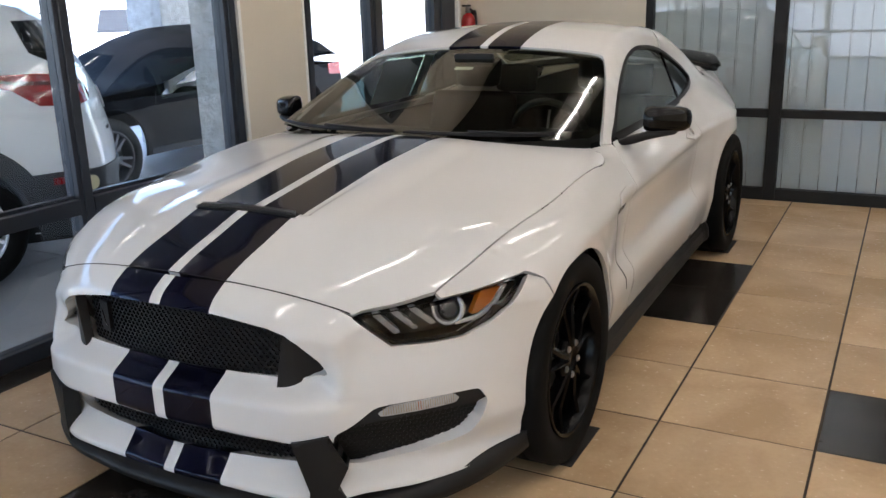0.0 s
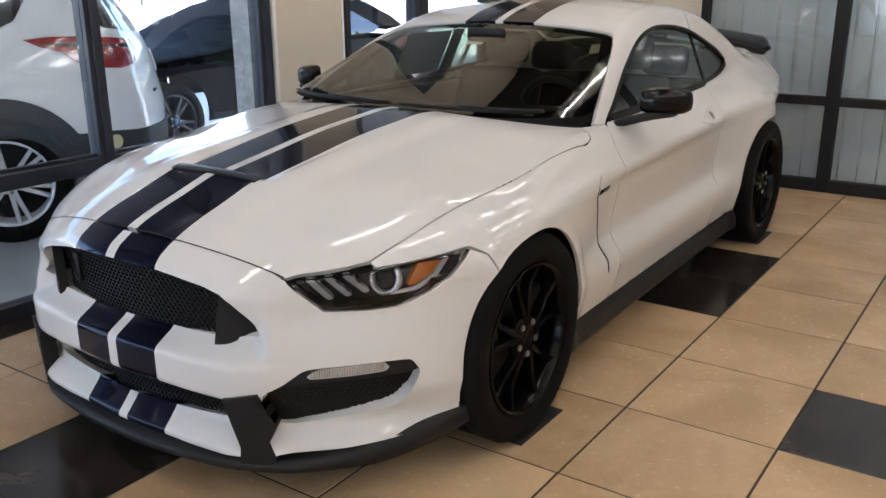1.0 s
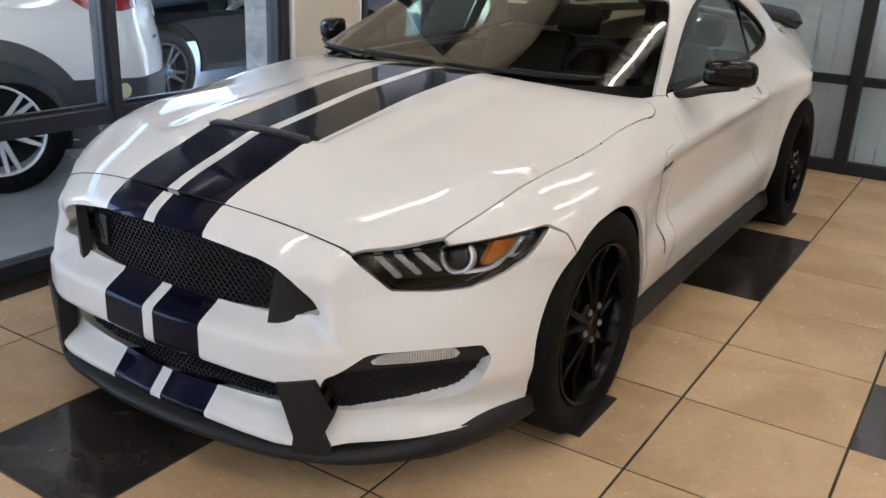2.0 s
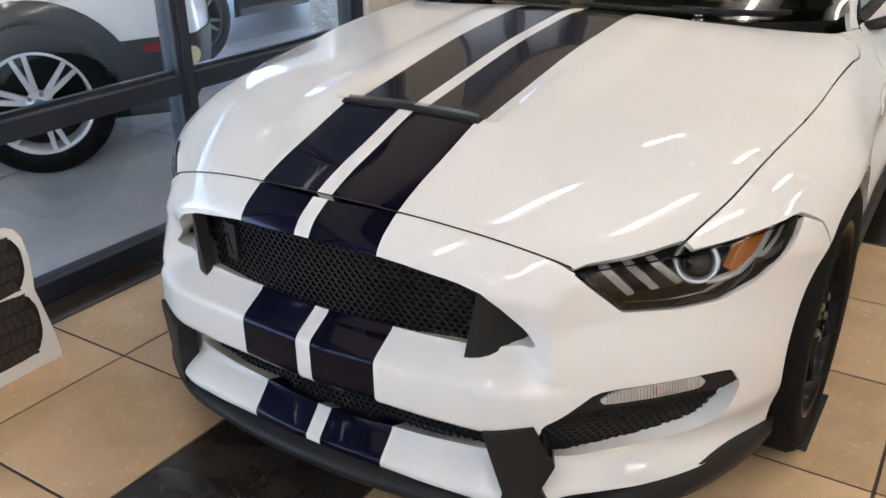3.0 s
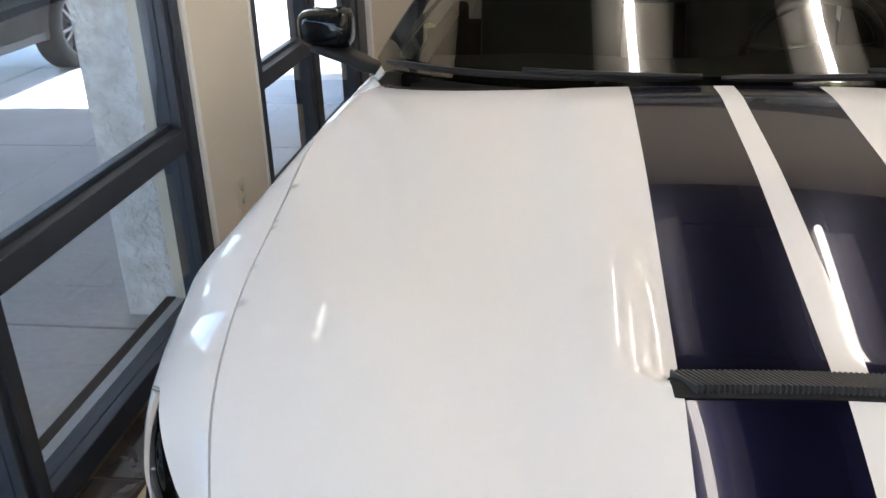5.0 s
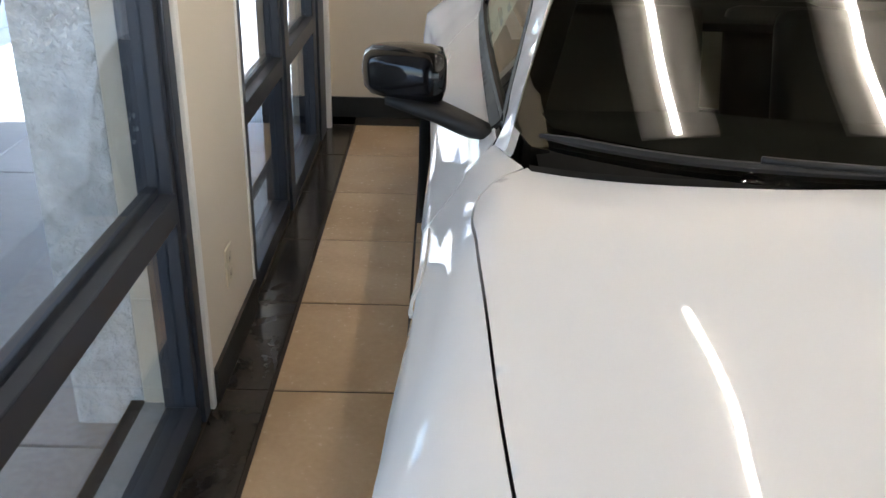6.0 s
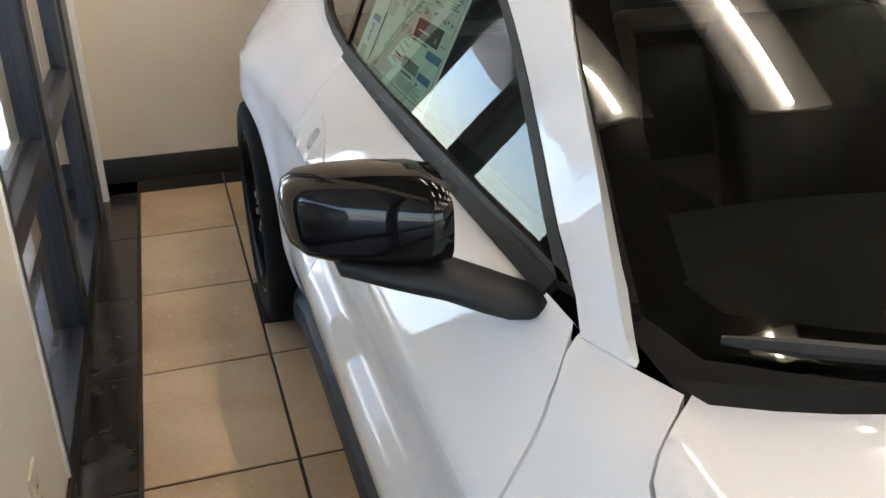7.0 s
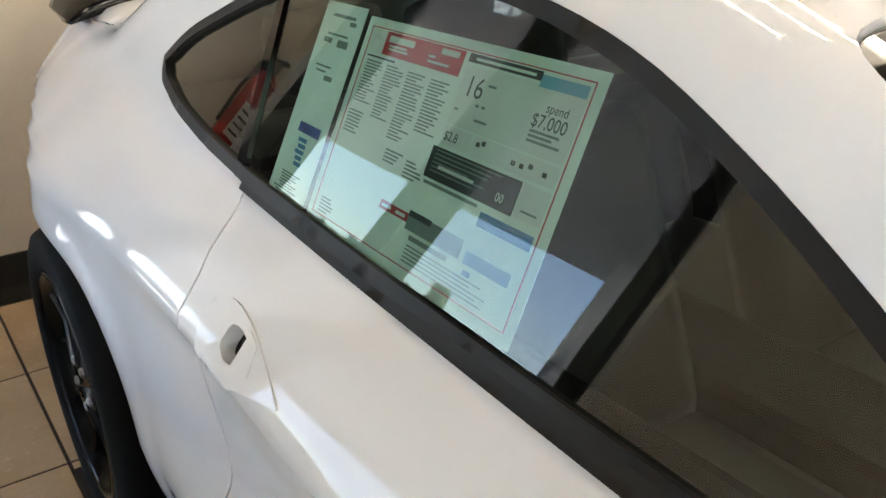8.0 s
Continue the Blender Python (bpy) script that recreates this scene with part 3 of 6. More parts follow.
first = ceiling_light()
spots = [(x, y) for x in (0.0, 1.4, 2.8, 4.2, 5.6) for y in (3.64, 1.20, -1.24, -3.68, -6.12)]
first.matrix_world = pose(spots[0][0], spots[0][1], LOFT)
for x, y in spots[1:]:
    copy_thing(first, pose(x, y, LOFT))

# ---- fire extinguisher on the back wall ----
def extinguisher():
    e = thing("fire_extinguisher", "red fire extinguisher hung on the cream wall", "fire extinguisher", pose(-1.44, BACK_Y - 0.085, 0.99))
    red = surface("red_enamel", (0.42, 0.012, 0.015), 0.25, coat=0.8, var=0.1)
    bm = lathe([(0, 0), (0.05, 0.0), (0.06, 0.012), (0.06, 0.34), (0.045, 0.38), (0.02, 0.40), (0, 0.40)], 28)
    bmesh.ops.transform(bm, matrix=pose(0, 0, 0, 0, -90, 0), verts=bm.verts)
    part("cylinder", bm, red, e, "", True)
    boxed("label_plate", (-0.035, -0.0625, 0.10), (0.035, -0.058, 0.25), WHITE_TRIM, e, "white paper label", 0.001)
    for z in (0.12, 0.15, 0.18, 0.21):
        boxed("print_bar", (-0.026, -0.0632, z), (0.026, -0.0622, z + 0.010), BLACK_SATIN, e, "", 0.0)
    boxed("valve", (-0.016, -0.02, 0.40), (0.016, 0.02, 0.45), STEEL, e, "", 0.004)
    boxed("lever", (-0.012, -0.09, 0.45), (0.012, 0.03, 0.465), BLACK_SATIN, e, "", 0.003)
    bm = bmesh.new()
    tube(bm, [(0.02, 0, 0.43), (0.07, -0.01, 0.40), (0.085, -0.02, 0.28), (0.075, -0.02, 0.12)], 0.009)
    part("hose", bm, BLACK_SATIN, e, "", True)
    boxed("bracket", (-0.03, 0.05, 0.2), (0.03, 0.085, 0.42), BLACK_SATIN, e, "", 0.003)


extinguisher()

# wall socket in the pier
so = thing("wall_socket", "cream plastic wall socket in the pier", "socket", pose(WALL_X + 0.004, 2.44, 0.30))
boxed("plate", (0, -0.036, -0.058), (0.006, 0.036, 0.058), surface("ivory_plastic", (0.62, 0.55, 0.42), 0.4, var=0.04), so, "", 0.002)
for z in (-0.024, 0.024):
    boxed("outlet", (0.005, -0.016, z - 0.014), (0.008, 0.016, z + 0.014), surface("ivory_outlet", (0.5, 0.44, 0.33), 0.4, var=0.04), so, "", 0.002)
    boxed("slot", (0.0075, -0.008, z - 0.005), (0.0086, -0.005, z + 0.005), DARK, so, "", 0.0)


# ---- cardboard cut-out of a stack of tyres ----
def standee():
    s = thing("cardboard_standee", "white cardboard cut-out printed with stacked tyres", "cardboard sign", pose(-1.12, 0.083, 0))
    out = [(y, z * 1.68) for y, z in [(0, 0), (-0.012, 0.06), (-0.035, 0.128), (-0.043, 0.15), (-0.040, 0.165), (-0.038, 0.215), (-0.046, 0.25), (-0.062, 0.268), (-0.09, 0.278),
           (-0.35, 0.285), (-0.40, 0.26), (-0.41, 0.16), (-0.43, 0.14), (-0.46, 0)]]
    m = Matrix(((0, 0, 1, -0.004), (1, 0, 0, 0), (0, 1, 0, 0), (0, 0, 0, 1)))
    bm = bmesh.new()
    prism(bm, out, 0.004, m)
    part("card", bm, surface("white_card", (0.78, 0.77, 0.74), 0.6, var=0.04), s)
    tread = surface("printed_tread", (0.040, 0.034, 0.030), 0.5, var=0.5, scale=30, fine=120)
    groove = surface("printed_groove", (0.008, 0.007, 0.007), 0.5, var=0.3)
    flat = lambda up: Matrix(((0, 0, 1, up), (1, 0, 0, 0), (0, 1, 0, 0), (0, 0, 0, 1)))
    for z0, z1, y0, y1 in ((0.262, 0.442, -0.395, -0.058), (0.045, 0.256, -0.425, -0.046)):
        h = z1 - z0
        bm = bmesh.new()
        prism(bm, rounded([(y0, z0 + 0.02), (y0 + 0.03, z0), (y1 - 0.03, z0), (y1, z0 + 0.3 * h), (y1, z0 + 0.7 * h), (y1 - 0.03, z1), (y0 + 0.03, z1), (y0, z1 - 0.02)], 0.3), 0.0010, flat(0.0002))
        part("printed_tyre", bm, groove, s, "printed black tyre")
        for k in range(4):
            a, b = z0 + h * k / 4 + 0.004, z0 + h * (k + 1) / 4 - 0.004
            inset = 0.006 + 0.012 * abs(k - 1.5) ** 1.6
            n = 15
            for q in range(n):
                # slanting tread blocks
                u0, u1 = y0 + inset + (y1 - y0 - 2 * inset) * q / n, y0 + inset + (y1 - y0 - 2 * inset) * (q + 0.82) / n
                lean = 0.008 * (1 if k % 2 else -1)
                bm = bmesh.new()
                prism(bm, [(max(u0 - lean, y0 + inset), a), (u1 - lean, a), (min(u1 + lean, y1 - inset), b), (max(u0 + lean, y0 + inset), b)], 0.0006, flat(0.0013))
                part("printed_block", bm, tread, s)
    boxed("strut", (-0.13, -0.25, 0.0), (-0.004, -0.246, 0.34), surface("brown_card", (0.4, 0.29, 0.18), 0.7, var=0.06), s, "", 0.0)


standee()


# ---- rubber mats under the tyres ----
mat_first = None
for sx in (1, -1):
    for y0, y1 in ((0.777, 1.072), (3.485, 3.784)):
        if mat_first is None:
            bm = bmesh.new()
            add_box(bm, (-0.165, -0.148, 0), (0.165, 0.148, 0.004), 0.0015)
            mat_first = part("floor_mat", bm, surface("black_rubber_mat", (0.014, 0.013, 0.012), 0.7, var=0.3, fine=180, bump=0.0006))
            tagged(mat_first, "thin black rubber mat under a tyre", "mat", "mats under the tyres")
            mat_first.matrix_world = pose(sx * 0.788, (y0 + y1) / 2, 0.0005)
        else:
            copy_thing(mat_first, pose(sx * 0.788, (y0 + y1) / 2, 0.0005))


# ---- the sports car ----
car = thing("sports_car", "white sports coupe with two dark stripes, parked on tan tiles", "car")
above_body, above_shell = from_above(body), from_above(shell)
above_cabin, above_glass, axis_shell, axis_body, axis_cabin = from_above(cabin), from_above(glazing), from_axis(shell), from_axis(body), from_axis(cabin)


def side_points(field, pts):
    """Places on the flank for (y, z) pairs."""
    q = np.asarray(pts, float)
    return shoot(field, np.column_stack([np.zeros(len(q)), q]), np.tile((1.0, 0, 0), (len(q), 1)))


def to_axis(p):
    p = np.asarray(p, float)
    return np.column_stack([p[:, 1], np.degrees(np.arctan2(p[:, 2] - AXIS, p[:, 0]))])


def smooth_line(pts, n=6):
    """A soft curve through points in the plane."""
    pts = np.asarray(pts, float)
    t = np.concatenate([[0], np.cumsum(np.hypot(*np.diff(pts, axis=0).T))])
    s = np.linspace(0, t[-1], n * (len(pts) - 1) + 1)
    m = np.gradient(pts, t, axis=0)
    i = np.clip(np.searchsorted(t, s) - 1, 0, len(t) - 2)
    h = (t[i + 1] - t[i])[:, None]
    u = ((s - t[i]) / (t[i + 1] - t[i]))[:, None]
    return ((1 + 2 * u) * (1 - u) ** 2 * pts[i] + u * (1 - u) ** 2 * h * m[i] + u * u * (3 - 2 * u) * pts[i + 1] + u * u * (u - 1) * h * m[i + 1])


def arc(cy, cz, r, a0, a1, n=28):
    """A wheel arch in the side view, as (y, z), by degrees from the front, over the top, to the rear."""
    a = np.radians(np.linspace(a0, a1, n))
    return np.column_stack([cy - r * np.cos(a), cz + r * np.sin(a)])


# -- bonnet
def bonnet_front(x):
    return 0.0890 + 0.24 * x * x


def cowl(x):
    return 1.383 + 0.20 * x * x + 0.42 * x ** 6


xs = np.linspace(0, 0.556, 14)
seam = smooth_line([(0.713, 0.331), (0.756, 0.47), (0.779, 0.61), (0.796, 0.77), (0.808, 0.94), (0.817, 1.14), (0.824, 1.34), (0.824, 1.455), (0.812, 1.497), (0.774, 1.535), (0.735, 1.567)], 5)
lamp_top = smooth_line([(0.556, 0.167), (0.64, 0.245), (0.713, 0.331)], 5)
xs2 = np.linspace(0.73, 0, 18)
half = np.vstack([np.column_stack([xs, bonnet_front(xs)]), lamp_top[1:-1], seam, np.column_stack([xs2, cowl(xs2) - 0.004])])
left = (half * (-1, 1))[::-1]
vent_hole = rounded([(-0.193, VENT - 0.017), (0.193, VENT - 0.017), (0.198, VENT + 0.017), (-0.198, VENT + 0.017)], 0.04)
bonnet = mesh_part("bonnet", cut_mesh(above_body, body, np.vstack([half, left[1:-1]]), [vent_hole],
                                      (0.016, 0.015), 0.02, name="bonnet"), STRIPED, car, "white bonnet with dark stripes and a vent slot")
gapline = np.column_stack([np.linspace(-0.55, 0.55, 40), bonnet_front(np.linspace(-0.55, 0.55, 40))])
mesh_part("bonnet_gap", cut_mesh(above_body, body, np.vstack([gapline + (0, 0.0005), (gapline - (0, 0.003))[::-1]]), (), (0.03, 0.02), 0.0, 0.0012, name="bonnet_gap"), DARK, bonnet)
# vent grille: a dark bar with slanting ribs
bm = bmesh.new()
for k in range(66):
    x = -0.186 + 0.372 * k / 65
    p = above_body(np.array([[x, VENT]]))[0]
    add_box(bm, (-0.0013, -0.021, -0.006), (0.0013, 0.021, 0.004), 0, pose(x, VENT, p[2] + 0.004, -4, 0, 35))
# black ribs in a lighter grey that carries their glints
part("vent_rib", bm, surface("rib_glint_grey", (0.045, 0.045, 0.047), 0.35, var=0.1), bonnet, "black ribbed vent")
bar = rounded([(-0.197, VENT - 0.021), (0.197, VENT - 0.021), (0.202, VENT + 0.021), (-0.202, VENT + 0.021)], 0.06, 5)
mesh_part("vent_bar", cut_mesh(above_body, body, bar, (), (0.02, 0.012), 0.012, 0.003, name="vent_bar"), DARK, bonnet, "black vent bar")
mesh_part("vent_well", cut_mesh(above_body, body, [(-0.23, VENT - 0.04), (0.23, VENT - 0.04), (0.23, VENT + 0.04), (-0.23, VENT + 0.04)], (), (0.03, 0.02), 0, -0.018, name="vent_well"), DARK, bonnet)

# -- front bumper, laid round the nose: degrees and height
grille = [(-25, 0.640), (-12, 0.677), (0, 0.684), (12, 0.677), (25, 0.640), (32.0, 0.520), (27, 0.500), (12, 0.493), (0, 0.491), (-12, 0.493), (-27, 0.500), (-32.0, 0.520)]
slot = [(-28, 0.333), (-12, 0.340), (0, 0.342), (12, 0.340), (28, 0.333), (28, 0.262), (12, 0.245), (0, 0.240), (-12, 0.245), (-28, 0.262)]
side_hole = [(34.8, 0.392), (38.7, 0.434), (50.5, 0.440), (57.6, 0.437), (59.4, 0.396), (55.4, 0.294), (46, 0.268), (35.6, 0.251), (31.5, 0.26), (31.5, 0.37)]
lamp = [(36.4, 0.672), (52, 0.692), (64, 0.706), (72.4, 0.717), (66.2, 0.651), (62, 0.618), (55.8, 0.589), (50.2, 0.585), (42.6, 0.588)]


top_edge = smooth_line([(0, 0.7455), (12.5, 0.7425), (22.9, 0.730), (28.0, 0.714), (33.4, 0.691), (36.1, 0.670)], 4)
wing_seam = [(73.0, 0.716), (76.5, 0.690), (79.0, 0.630)]
arch_f = arc(0.866, 0.345, 0.362, -22, 60, 30)
arch_p = side_points(body, arch_f)
arch_a = np.column_stack([np.degrees(np.arctan2(arch_p[:, 0] / NOSE_X, (NOSE_Y - arch_p[:, 1]) / NOSE_Y)), arch_p[:, 2]])
arch_a = arch_a[(arch_a[:, 1] > 0.245) & (arch_a[:, 1] < 0.625)]
low_edge = [(68.6, 0.234), (63.4, 0.218), (54, 0.197), (44.6, 0.184), (36, 0.180), (24, 0.165), (12, 0.168), (0, 0.170)]
rim_top = np.vstack([top_edge, [(36.0, 0.668), (42.3, 0.583), (50.2, 0.580), (56.0, 0.584), (62.4, 0.613), (66.7, 0.646), (72.9, 0.711)], wing_seam[1:]])
half_o = np.vstack([rim_top, arch_a[::-1], low_edge])
full = np.vstack([half_o[:-1], (half_o * (-1, 1))[::-1][:-1]])
bumper = mesh_part("front_bumper", cut_mesh(from_nose, body, full, [rounded(grille, 0.25, 3), rounded(slot, 0.1, 3), rounded(side_hole, 0.2, 3), rounded(np.array(side_hole) * (-1, 1), 0.2, 3)],
                                            (1.0, 0.0075), 0.06, name="front_bumper"), STRIPED, car, "white front bumper with dark stripes and black mesh openings")


face_a = np.linspace(0, 64, 65)


def rim_of(z):
    """How far out the body reaches round the nose at one height."""
    p = from_nose(np.column_stack([face_a, np.full(65, z)]))
    return np.hypot(p[:, 0] / NOSE_X, (NOSE_Y - p[:, 1]) / NOSE_Y)


rim_z = np.linspace(0.22, 0.46, 13)
rim_low = np.array([rim_of(z) for z in rim_z])


def low_rim(deg, z):
    """The reach of the lower nose at an angle and a height."""
    t = np.clip((z - 0.22) / 0.02, 0, 11.999)
    i, j = t.astype(int), np.clip(deg, 0, 63.99).astype(int)
    f, g = t - i, np.clip(deg, 0, 63.99) - j
    return ((rim_low[i, j] * (1 - g) + rim_low[i, j + 1] * g) * (1 - f) + (rim_low[i + 1, j] * (1 - g) + rim_low[i + 1, j + 1] * g) * f)


def nose_wall(x, y, z):
    return np.sqrt((x / NOSE_X) ** 2 + ((NOSE_Y - y) / NOSE_Y) ** 2) - 1 + 0 * z


def grille_lay(push, low=False):
    """An upright wall behind an opening of the nose."""
    def lay(q):
        a, deg = np.radians(q[:, 0]), np.abs(q[:, 0])
        k = 0.65 * low_rim(deg, q[:, 1]) + 0.35 * low_rim(deg, 0 * deg + 0.36) + push / 0.87 if low else 1 + 0.46 * blunt(deg) + (push - 0.012) / 0.87
        return np.column_stack([NOSE_X * np.sin(a) * k, NOSE_Y - NOSE_Y * np.cos(a) * k, q[:, 1]])
    return lay


def honeycomb(u0, u1, v0, v1, poly, push, du, thick=0.30, name="mesh_grille", label="black honeycomb mesh"):
    """Hexagon cells with raised walls inside the outline, laid round the nose."""
    verts, faces = [], []
    dv = du * 0.0112
    poly = np.asarray(poly, float)
    r = 0
    v = v0
    while v < v1:
        u = u0 + (du * 0.5 if r % 2 else 0)
        while u < u1:
            if within(np.array([[u, v]]), poly)[0]:
                n = len(verts)
                for s in (1.16, 1.0 - thick):
                    for k in range(6):
                        b = math.radians(60 * k + 30)
                        verts.append((u + s * du * 0.577 * math.cos(b) * 0.88, v + s * dv * 0.577 * math.sin(b)))
                for k in range(6):
                    j = (k + 1) % 6
                    faces.append((n + k, n + j, n + 6 + j, n + 6 + k))
            u += du
        v += dv * 0.866
        r += 1
    q = np.array(verts)
    a = np.radians(q[:, 0])
    p = grille_lay(push, v1 < 0.45)(q)
    nn = np.column_stack([np.sin(a), -np.cos(a), np.zeros(len(a))])
    deep = p - nn * 0.006
    n = len(p)
    allp = np.vstack([p, deep])
    extra = [(f[3], f[2], f[2] + n, f[3] + n) for f in faces]
    me = bpy.data.meshes.new(name)
    me.from_pydata(allp.tolist(), [], faces + extra)
    me.update()
    return mesh_part(name, me, MESH_BLACK, car, label, False)


def grow(poly, k):
    poly = np.asarray(poly, float)
    c = poly.mean(0)
    return c + (poly - c) * k


honeycomb(-24, 24, 0.485, 0.69, grow(grille, 1.06), -0.050, 1.22, 0.26)
honeycomb(-28, 28, 0.215, 0.38, grow(slot, 1.12), -0.055, 1.15, 0.26)
for s in (1, -1):
    honeycomb(min(29 * s, 61 * s), max(29 * s, 61 * s), 0.20, 0.43, grow(side_hole, 1.22) * (s, 1), -0.042, 1.25, 0.26)
# dark sheets deep in each opening, coloured as the shade inside the nose
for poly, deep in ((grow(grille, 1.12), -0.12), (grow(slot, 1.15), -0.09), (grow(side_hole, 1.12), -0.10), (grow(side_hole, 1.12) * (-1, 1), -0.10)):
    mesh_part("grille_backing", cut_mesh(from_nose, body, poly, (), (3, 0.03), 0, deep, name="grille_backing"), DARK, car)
# nearer dark sheets that put shade into the cells of the lower meshes
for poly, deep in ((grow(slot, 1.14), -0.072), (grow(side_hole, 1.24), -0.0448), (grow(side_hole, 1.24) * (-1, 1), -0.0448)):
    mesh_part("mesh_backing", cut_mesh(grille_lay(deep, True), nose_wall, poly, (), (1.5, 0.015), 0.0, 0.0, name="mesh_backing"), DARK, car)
# black blades at the ends of the upper grille
blade = [(24.4, 0.648), (25.4, 0.640), (31.1, 0.525), (28.0, 0.492), (24.6, 0.474), (22.4, 0.464)]


def blade_lay(q):
    """Upright blades, their inner edges forward and their outer ends set back."""
    deg = np.abs(q[:, 0])
    a, k = np.radians(q[:, 0]), 1 + 0.46 * blunt(deg) + (-0.010 - 0.036 * step(23.5, 31, deg)) / 0.87
    return np.column_stack([NOSE_X * np.sin(a) * k, NOSE_Y - NOSE_Y * np.cos(a) * k, q[:, 1]])


for o in both("grille_blade", BLACK_SATIN, car, "black triangular blade", lay=blade_lay, field=nose_wall, outline=blade, grid=(1.2, 0.012), flange=0.03, push=0.0):
    for f in o.data.polygons:
        f.use_smooth = False
both("grille_end", DARK, car, "dark end of the grille", lay=from_nose, field=body, outline=[(24.0, 0.645), (26.5, 0.632), (31.6, 0.53), (30.4, 0.515), (24.0, 0.51)], grid=(1.2, 0.012), flange=0.0, push=-0.052)
# the small upright emblem in the upper grille, a plain bright shape
emblem = [(-19.6, 0.535), (-17.0, 0.535), (-17.0, 0.628), (-19.6, 0.628)]
mesh_part("emblem", cut_mesh(grille_lay(-0.036), nose_wall, emblem, (), (1, 0.02), 0.012, 0.0, name="emblem"), BLACK_SATIN, car, "dark upright emblem plate")
mesh_part("emblem_bar", cut_mesh(grille_lay(-0.033), nose_wall, [(-18.0, 0.556), (-17.5, 0.552), (-18.5, 0.600), (-19.0, 0.604)], (), (1, 0.02), 0.004, 0.0, name="emblem_bar"), CHROME, car)
# black fins between the centre slot and the side openings
fin_a = np.linspace(20, 40, 21)


def rim_at(z):
    p = from_nose(np.column_stack([fin_a, np.full(21, z)]))
    return np.hypot(p[:, 0] / NOSE_X, (NOSE_Y - p[:, 1]) / NOSE_Y)


fin_hi, fin_lo = rim_at(0.365), rim_at(0.19)


def fin_lay(q):
    a, t = np.radians(q[:, 0]), (q[:, 1] - 0.19) / 0.175
    k = np.interp(q[:, 0], fin_a, fin_lo) * (1 - t) + np.interp(q[:, 0], fin_a, fin_hi) * t
    return np.column_stack([NOSE_X * np.sin(a) * k, NOSE_Y - NOSE_Y * np.cos(a) * k, q[:, 1]])


fin = [(25.0, 0.350), (30.8, 0.372), (33.6, 0.272), (31.8, 0.210), (33.0, 0.182), (32.8, 0.146), (27.0, 0.146), (27.4, 0.20)]
both("bumper_fin", BLACK_SATIN, car, "black upright bumper fin", lay=fin_lay, field=lambda x, y, z: np.sqrt((x / NOSE_X) ** 2 + ((NOSE_Y - y) / NOSE_Y) ** 2) - 1 + 0 * z, outline=fin, grid=(1.1, 0.012), flange=0.05, push=0.010)

# -- turn lamps in the side openings
cap = [(34.6, 0.386), (38.7, 0.434), (50.5, 0.441), (57.6, 0.438), (59.2, 0.404), (56.5, 0.396), (52, 0.399), (44, 0.397), (39, 0.393)]
both("lamp_hood", BLACK_SATIN, car, "black lamp bezel", lay=from_nose, field=body, outline=cap, grid=(1.5, 0.012), flange=0.05, push=-0.006)
turn = [(38.8, 0.414), (40.8, 0.432), (46.5, 0.436), (52.3, 0.440), (53.4, 0.424), (52.6, 0.412), (46, 0.408), (39.4, 0.405)]
for o in both("turn_lamp", LENS_GREY, car, "clear ribbed turn lamp", lay=from_nose, field=body, outline=rounded(turn, 0.2, 3), grid=(0.8, 0.006), flange=0.012, push=0.0):
    pass
ribs = []
for k in range(30):
    a = 39.7 + k * 0.43
    ribs.append([(a, 0.4095 + 0.0001 * k), (a + 0.09, 0.4095 + 0.0001 * k), (a + 0.09, 0.430 + 0.00027 * k), (a, 0.430 + 0.00027 * k)])
for s in (False, True):
    for j, rb in enumerate(ribs):
        me = cut_mesh(from_nose, body, rb, (), (0.5, 0.02), 0.004, 0.003, s, name="lamp_rib")
        mesh_part("lamp_rib", me, AMBER if j in (14, 15) else CHROME, car)

# -- front splitter
bm = bmesh.new()
rows = []
lip_r = curve((0, 1.055), (15, 1.068), (27, 1.092), (34, 1.09), (45, 1.06), (56, 1.035), (64, 1.015), (74, 0.99))
for a in np.radians(np.linspace(-72, 72, 61)):
    c, s = math.cos(a), math.sin(a)
    swell = float(lip_r(abs(math.degrees(a))))
    def at(r, z):
        return bm.verts.new((NOSE_X * s * r * 0.995, NOSE_Y - NOSE_Y * c * r, z))
    lift = 0.10 * max(0, abs(math.degrees(a)) - 50) / 18
    hi = 0.168 + 0.064 * step(34, 70, abs(math.degrees(a)))
    rows.append([at(0.93, float(hi) + 0.006), at(1.0, float(hi) + 0.006), at(0.5 * (1.0 + swell) + 0.008, float(hi) - 0.010 + lift * 0.2), at(swell, 0.150 + lift * 0.4),
                 at(swell - 0.004, 0.126 + lift * 0.4), at(0.90, 0.10 + lift * 0.2)])
for p, q in zip(rows, rows[1:]):
    for k in range(len(p) - 1):
        bm.faces.new((p[k], p[k + 1], q[k + 1], q[k]))
part("front_splitter", bm, BLACK_SATIN, car, "black plastic front splitter", True)

# -- headlamps
mid_a = np.linspace(30, 80, 51)
mid_p = from_nose(np.column_stack([mid_a, np.full(51, 0.63)]))
mid_k = np.hypot(mid_p[:, 0] / NOSE_X, (NOSE_Y - mid_p[:, 1]) / NOSE_Y)


